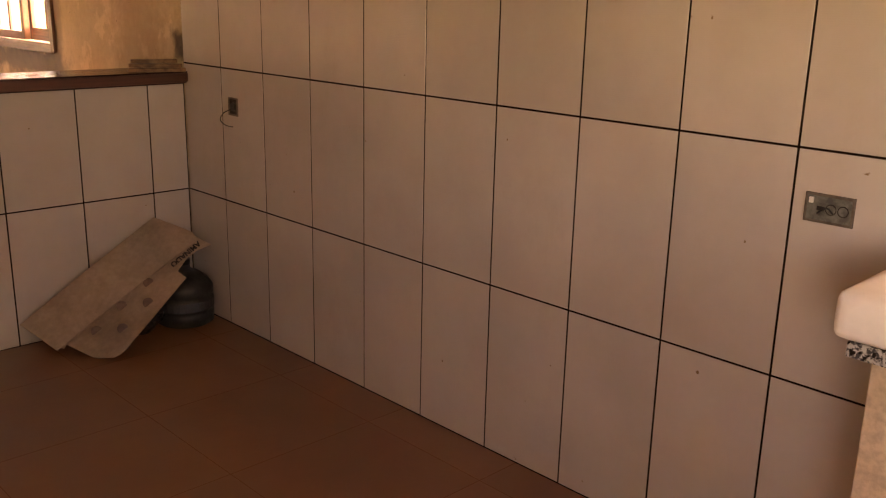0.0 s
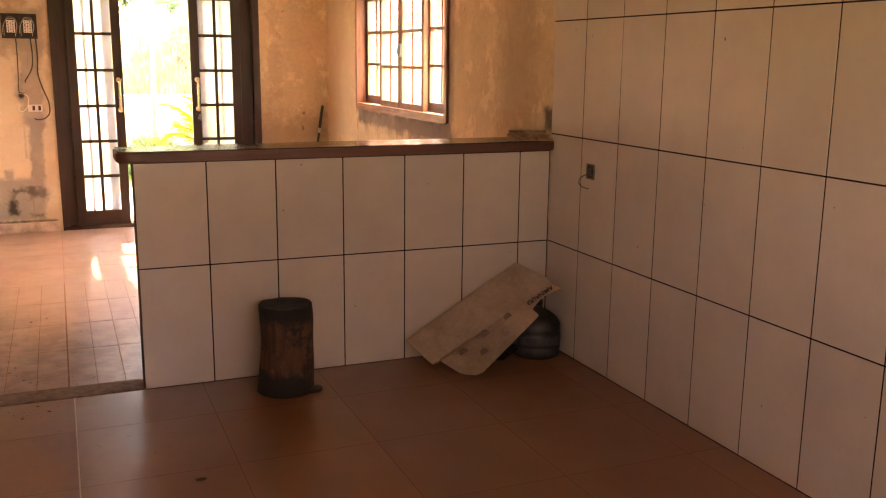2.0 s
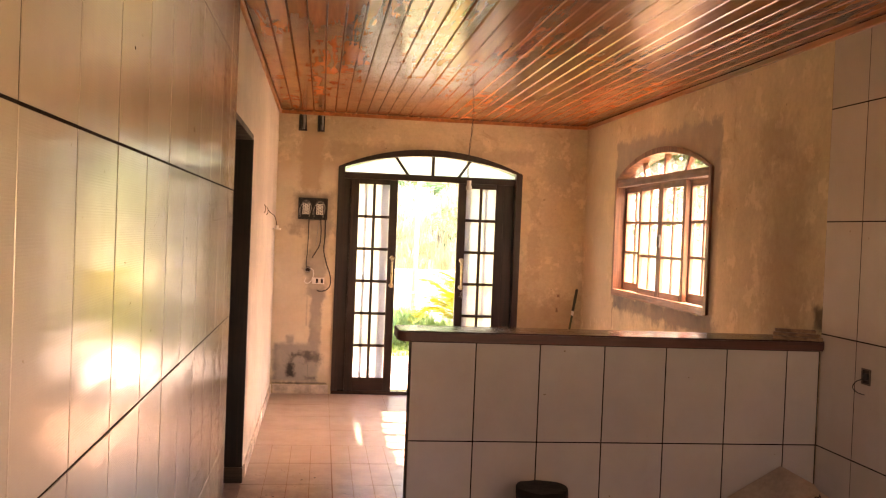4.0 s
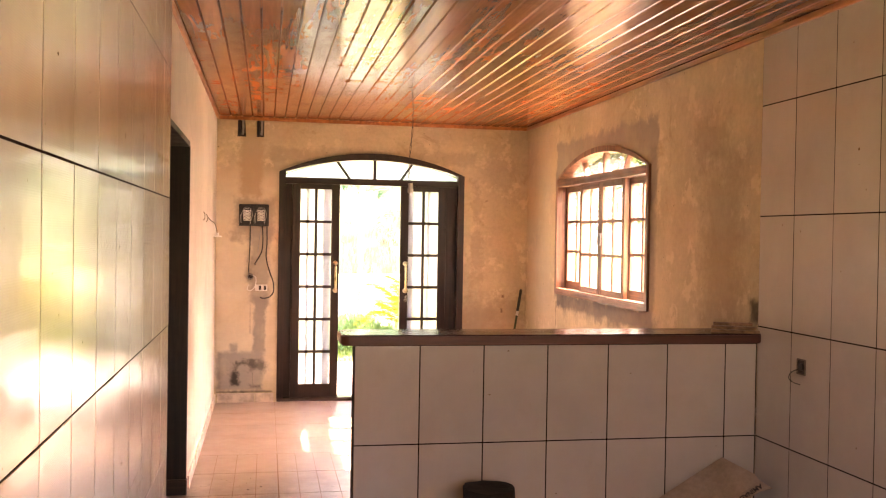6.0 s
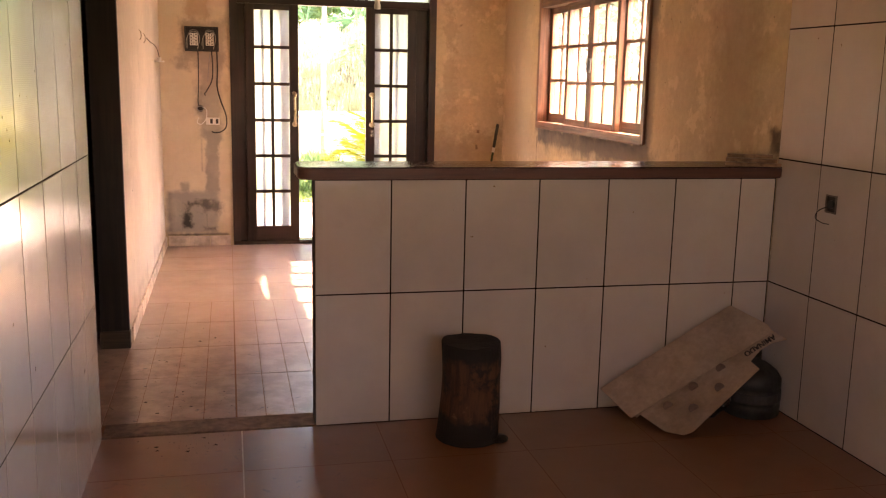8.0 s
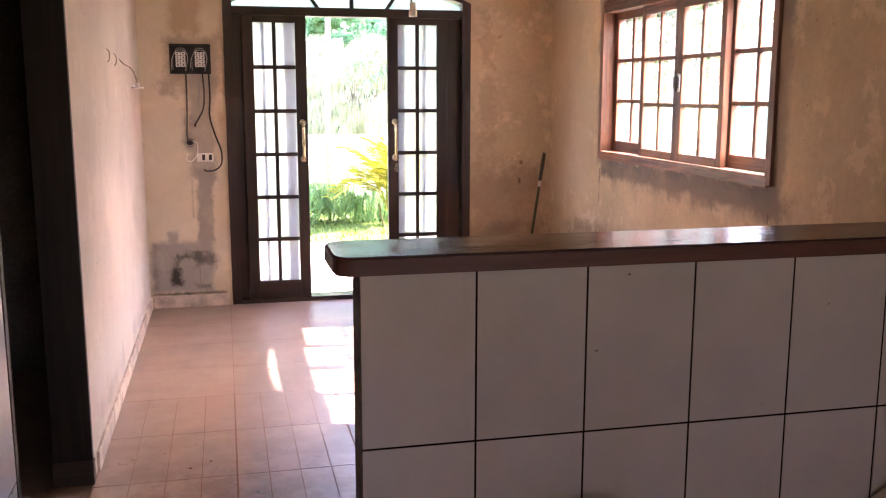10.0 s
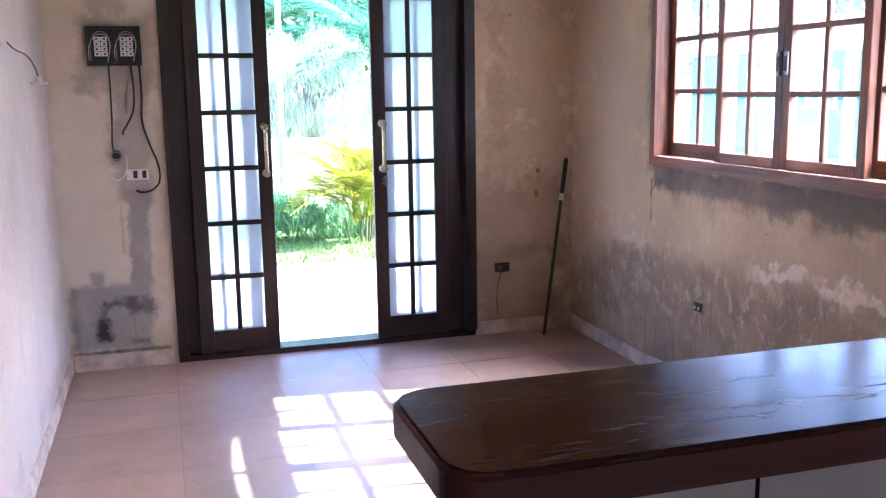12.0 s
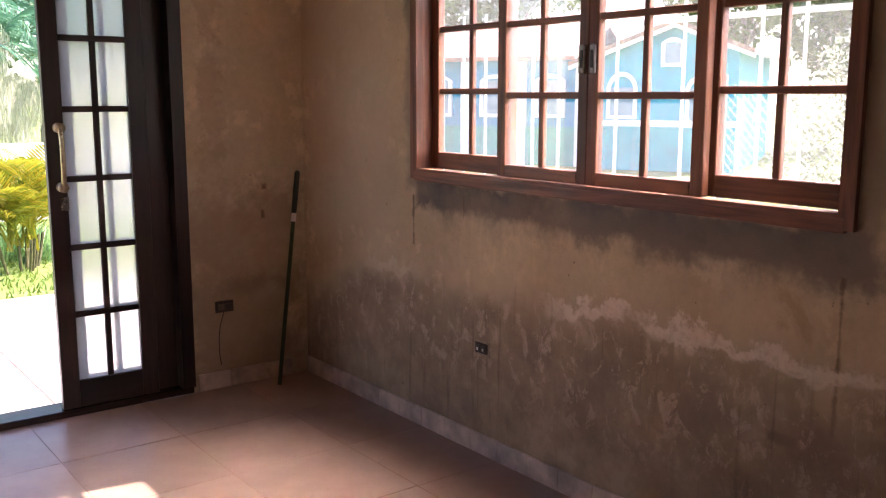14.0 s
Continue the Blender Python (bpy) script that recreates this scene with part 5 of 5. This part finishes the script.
def wire_mesh(y0, y1, z1, x):
    """A diamond wire fence between two posts."""
    host = thing("mesh_fence", "diamond wire mesh fence between weathered posts", "fence", at=(x, 0, -0.12))
    wire = plain("galvanised_wire", (0.42, 0.42, 0.40), 0.5, 0.4, 60, 0.2, 0)
    for y in (y0, y1):
        part("post", tube([(0, y, 0), (0.01, y + 0.01, z1 * 0.5), (0, y, z1 + 0.12)], 0.05, 8), M_BARK, host)
    verts, faces = [], []
    pitch, w = 0.13, 0.004
    n = int((y1 - y0 + z1) / pitch)
    for s in (1, -1):
        for i in range(n):
            a = y0 - (z1 if s > 0 else 0) + i * pitch
            lo = max(0.0, (y0 - a) if s > 0 else (a - y1))
            hi = min(z1, (y1 - a) if s > 0 else (a - y0))
            if hi <= lo:
                continue
            k = len(verts)
            for z in (lo, hi):
                y = a + s * z
                verts += [(-w, y, z), (w, y + w, z), (w, y - w, z)]
            faces += [(k, k + 1, k + 4, k + 3), (k + 1, k + 2, k + 5, k + 4), (k + 2, k, k + 3, k + 5)]
    me = bpy.data.meshes.new("mesh_wire")
    me.from_pydata(verts, [], faces)
    me.materials.append(wire)
    o = new("mesh_wire", me)
    o.parent = host


wire_mesh(6.0, 8.1, 1.75, 8.6)
M_HEDGE = leafy("hedge_leaf", (0.20, 0.25, 0.15), (0.42, 0.46, 0.31))
tree("hedge", (9.9, 6.9, -0.12), 0, [((0.0, -0.6, 0.6), 0.6), ((0.1, 0.1, 0.8), 0.65), ((-0.1, 0.7, 0.6), 0.55), ((0.2, -0.2, 1.5), 0.55), ((0.1, 0.5, 1.4), 0.5), ((0.0, -0.8, 1.3), 0.5), ((0.3, 0.2, 2.1), 0.5), ((0.2, -0.7, 2.0), 0.45)], 5200, 0.07, M_HEDGE, "pale green hedge behind the wire mesh", 31, 0.0, "hedge")


def blue_house():
    """A gabled blue house with a lower wing."""
    host = thing("blue_house", "bright blue gabled house with white trimmed windows", "house")
    blue = plain("blue_house_paint", (0.002, 0.36, 0.50), 0.7, 0, 8, 0.12, 0.1)
    deep = plain("deep_blue_wing_paint", (0.002, 0.27, 0.43), 0.7, 0, 8, 0.12, 0.1)
    clay = plain("old_roof_tile", (0.40, 0.26, 0.19), 0.85, 0, 12, 0.4, 0.5)
    white = plain("house_trim_paint", (0.82, 0.82, 0.80), 0.6, 0, 8, 0.06, 0.05)
    dark = plain("dark_window_glass", (0.22, 0.34, 0.42), 0.2)
    bm = bmesh.new()
    prism(bm, [(11.7, -0.15), (15.7, -0.15), (15.7, 2.32), (13.3, 3.08), (11.7, 2.55)], along_y, 14.0, 20.0)
    part("wall", bm, blue, host, "bright blue gable wall")
    part("wall", block(14.5, 19.6, 15.7, 22.7, -0.15, 2.42), deep, host, "deep blue wing wall")
    for pts in (((16.1, 2.20), (13.3, 3.09), (13.3, 3.19), (16.1, 2.30)), ((13.3, 3.09), (11.3, 2.42), (11.3, 2.52), (13.3, 3.19))):
        bm = bmesh.new()
        prism(bm, pts, along_y, 13.7, 20.3)
        rf = part("roof", bm, clay, host, "weathered clay roof")
        bm = bmesh.new()
        prism(bm, [(u, z - 0.09) for u, z in pts], along_y, 13.72, 13.82)
        part("barge_board", bm, white, rf)
    bm = bmesh.new()
    prism(bm, [(14.2, 2.36), (17.1, 3.3), (20.0, 2.36), (20.0, 2.46), (17.1, 3.42), (14.2, 2.46)], along_x, 16.1, 23.0)
    part("roof", bm, clay, host, "weathered clay roof")

    def opening(x, y, w, z0, z1, rise):
        o = part("window", block(x - 0.03, x + 0.01, y - w / 2, y + w / 2, z0, z1), dark, host)
        bm = bmesh.new()
        t = 0.1
        a, b = arc(y - w / 2 - t, y + w / 2 + t, z1, z1 + rise + t, 12), arc(y - w / 2, y + w / 2, z1, z1 + rise, 12)
        for i in range(12):
            prism(bm, [b[i], b[i + 1], a[i + 1], a[i]], along_y, x - 0.07, x)
        cube(bm, x - 0.07, x, y - w / 2 - t, y - w / 2, z0, z1)
        cube(bm, x - 0.07, x, y + w / 2, y + w / 2 + t, z0, z1)
        cube(bm, x - 0.07, x, y - w / 2 - t, y + w / 2 + t, z0 - 0.08, z0)
        part("frame", bm, white, o)

    opening(14.0, 14.68, 0.62, 1.1, 1.72, 0.25)
    opening(14.0, 13.37, 0.40, 2.25, 2.68, 0.02)
    opening(14.0, 12.6, 0.6, 0.9, 1.7, 0.2)
    for y in (16.9, 18.6, 20.4):
        opening(14.5, y, 0.7, 1.1, 1.9, 0.05)
    for y in (16.0, 17.75, 19.5, 21.3):
        part("pilaster", block(14.40, 14.49, y - 0.14, y + 0.14, -0.15, 2.36), white, host, "white pilaster")
    part("band", block(13.95, 13.995, 11.7, 15.7, 0.86, 1.0), white, host)
    part("plinth", block(13.92, 13.995, 11.7, 15.7, -0.15, 0.85), plain("cyan_plinth_paint", (0.004, 0.38, 0.42), 0.7), host, "cyan painted plinth")
    part("plinth", block(14.42, 14.495, 15.7, 22.7, -0.15, 0.8), plain("pale_teal_plinth_paint", (0.01, 0.34, 0.29), 0.7), host, "pale teal plinth")
    # the gable front turns towards the garden
    turn = Matrix.Translation((14.0, 11.7, 0)) @ pose(0, 0, 0, 0, 0, 28) @ Matrix.Diagonal((1, 0.8, 0.95, 1)) @ Matrix.Translation((-14.0, -11.7, 0))
    for ob in host.children_recursive:
        ob.data.transform(turn)


blue_house()

# ---- tiles ----
PITCH, ROW, GAP = 0.32, 0.57, 0.006
MESHES = {}


def tile_mesh(w, h, t, mat, key):
    """A slab with a small chamfer round its face: face towards +z, centred."""
    k = (round(w, 4), round(h, 4), key)
    if k not in MESHES:
        a, b, c = w / 2, h / 2, 0.0007
        bm = bmesh.new()
        lo = [bm.verts.new(p) for p in ((-a, -b, -t), (a, -b, -t), (a, b, -t), (-a, b, -t))]
        md = [bm.verts.new(p) for p in ((-a, -b, -c), (a, -b, -c), (a, b, -c), (-a, b, -c))]
        hi = [bm.verts.new(p) for p in ((-a + c, -b + c, 0), (a - c, -b + c, 0), (a - c, b - c, 0), (-a + c, b - c, 0))]
        for p, q in ((lo, md), (md, hi)):
            for i in range(4):
                bm.faces.new((p[i], p[(i + 1) % 4], q[(i + 1) % 4], q[i]))
        bm.faces.new(hi)
        MESHES[k] = mesh_of("tile", bm, mat)
    return MESHES[k]


tr = random.Random(11)


def lay(parent, frame_m, spans_u, spans_v, mat, t=0.007, jitter=0.12, key="wall", gap=GAP, lift=0.0004):
    """Tiles at the given spans in the plane of frame_m (u, v, out)."""
    for u0, u1 in spans_u:
        for v0, v1 in spans_v:
            o = new("tile", tile_mesh(u1 - u0 - gap, v1 - v0 - gap, t, mat, key))
            o.parent = parent
            o.matrix_basis = frame_m @ pose((u0 + u1) / 2, (v0 + v1) / 2, tr.uniform(-lift, lift), tr.uniform(-jitter, jitter), tr.uniform(-jitter, jitter), 0)


ROWS_V = [(0, ROW), (ROW, 2 * ROW), (2 * ROW, 3 * ROW), (3 * ROW, 4 * ROW), (4 * ROW, H + 0.004)]


def columns(first, pitch, end):
    out, a, b = [], 0.0, first
    while a < end - 0.03:
        out.append((a, min(b, end)))
        a, b = b, b + pitch
    return out


# u runs towards -y on the east wall
for span in columns(0.314, 0.3175, -Y0):
    beside = span[1] < -SINK1 + 0.05 or span[0] > -SINK0 - 0.05
    lay(wall_east_tiled, EAST, [span], ROWS_V if beside else ROWS_V[:2] + ROWS_V[3:], M_TILE)
WEST = Matrix(((0, 0, 1, X0 + 0.004), (-1, 0, 0, 0), (0, 1, 0, 0), (0, 0, 0, 1)))
lay(wall_west_tiled, WEST, columns(0.285, 0.31, 4.15), [(0, 0.567), (0.567, 1.15), (1.15, 1.735), (1.735, 2.32), (2.32, H + 0.004)], M_TILE, 0.007, 0.14)
lay(half_wall, Matrix.Translation((0, 0, 0)) @ NORTH, [(-2.094, -1.777), (-1.777, -1.459), (-1.459, -1.133), (-1.133, -0.816), (-0.816, -0.498), (-0.498, -0.178), (-0.178, -0.003)], [(0, ROW), (ROW, 1.05)], M_TILE)
# floor tiles
part("joint_fill", block(XW + 0.001, -0.001, 1.80, Y1 - 0.001, -0.005, -0.0013), M_FLOOR_GROUT, floor)
part("joint_fill", block(X0 + 0.003, -0.002, Y0, -0.001, -0.005, -0.0003), M_FLOOR_GROUT, floor)
kx = [(X0, -2.40), (-2.40, -1.835), (-1.835, -1.28), (-1.28, -0.725), (-0.725, -0.17), (-0.17, -0.001)]
ky = [(-0.41, 0.0)] + [(-0.41 - 0.545 * (i + 1), -0.41 - 0.545 * i) for i in range(8)] + [(Y0, -0.41 - 0.545 * 8)]
lay(floor, Matrix(), kx, ky, M_FLOOR_K, 0.01, 0.008, "kitchen", 0.0024, 0.00005)
lx = [(XW, -2.42), (-2.42, -1.915), (-1.915, -1.41), (-1.41, -0.905), (-0.905, -0.40), (-0.40, -0.001)]
ly = [(0.757 + 0.515 * i, 0.757 + 0.515 * (i + 1)) for i in range(7)]


def grooved(w, h):
    """A floor tile of four narrow strips with shallow grooves."""
    k = (round(w, 4), round(h, 4), "strips")
    if k not in MESHES:
        bm = bmesh.new()
        n = max(2, round(w / 0.127))
        for i in range(n):
            a, b = -w / 2 + w * i / n, -w / 2 + w * (i + 1) / n
            cube(bm, a + 0.0018, b - 0.0018, -h / 2, h / 2, -0.008, 0)
        MESHES[k] = mesh_of("tile", bm, M_FLOOR_L)
    return MESHES[k]


for u0, u1 in lx:
    for v0, v1 in [(0.157, 0.757)] + ly[:3]:
        if u1 > -2.09 and v0 < 0.1:
            continue
        o = new("tile", grooved(u1 - u0 - 0.004, v1 - v0 - 0.004))
        o.parent = floor
        o.location = ((u0 + u1) / 2, (v0 + v1) / 2, tr.uniform(-0.0005, 0.0005))
lay(floor, Matrix(), lx, ly[3:-1] + [(ly[-1][0], Y1 - 0.001)], M_FLOOR_L, 0.01, 0.03, "living", 0.0028)
# a pale filled joint and dirt trodden in round the threshold
part("pale_joint", block(-2.4026, -2.3974, -2.05, -0.004, -0.006, 0.0006), plain("pale_joint_filler", (0.58, 0.48, 0.37), 0.8), floor)
crumbs = random.Random(21)
verts, faces = [], []
for i in range(150):
    near = i < 60
    x = crumbs.gauss(-2.62, 0.09) if near else crumbs.choice((-2.8, -2.62, -2.45, -2.25)) + crumbs.gauss(0, 0.06)
    y = crumbs.gauss(-0.12, 0.05) if near and i < 40 else crumbs.gauss(0.32, 0.12) if near else crumbs.uniform(0.17, 1.7)
    if not (-2.94 < x < -2.11) or 0.0 < y < 0.16:
        continue
    s = crumbs.uniform(0.0015, 0.0045) if i % 9 else crumbs.uniform(0.006, 0.012)
    a, w = crumbs.uniform(0, math.tau), crumbs.uniform(0.3, 1.0)
    k = len(verts)
    for j in range(3):
        b = a + j * math.tau / 3
        verts.append((x + s * math.cos(b), y + s * w * math.sin(b), 0.0006))
    verts.append((x, y, 0.0006 + s * 0.35))
    faces += [(k, k + 1, k + 3), (k + 1, k + 2, k + 3), (k + 2, k, k + 3), (k + 2, k + 1, k)]
me = bpy.data.meshes.new("dirt_crumbs")
me.from_pydata(verts, [], faces)
me.materials.append(plain("dark_dirt", (0.045, 0.028, 0.018), 0.95, 0, 60, 0.4, 0))
tagged(new("dirt_crumbs", me), "dark crumbs of dirt trodden in by the threshold", "dirt", "", "stuff")
bm = bmesh.new()
bmesh.ops.create_grid(bm, x_segments=6, y_segments=4, size=0.5)
for v in bm.verts:
    u, w = v.co.x, v.co.y * (1 - 1.6 * v.co.x ** 2)
    v.co = Vector((-1.99 + 0.036 * u - 0.006 * w, -1.052 + 0.024 * w + 0.012 * u * u, 0.0015 + 0.012 * (w * w + 0.5 * max(0, u))))
r = bmesh.ops.extrude_face_region(bm, geom=bm.faces[:])
for v in r["geom"]:
    if isinstance(v, bmesh.types.BMVert):
        v.co.z += 0.0012
tagged(part("dried_leaf", bm, plain("dried_leaf_brown", (0.06, 0.035, 0.02), 0.8)), "small curled dried leaf on the kitchen floor", "leaf")
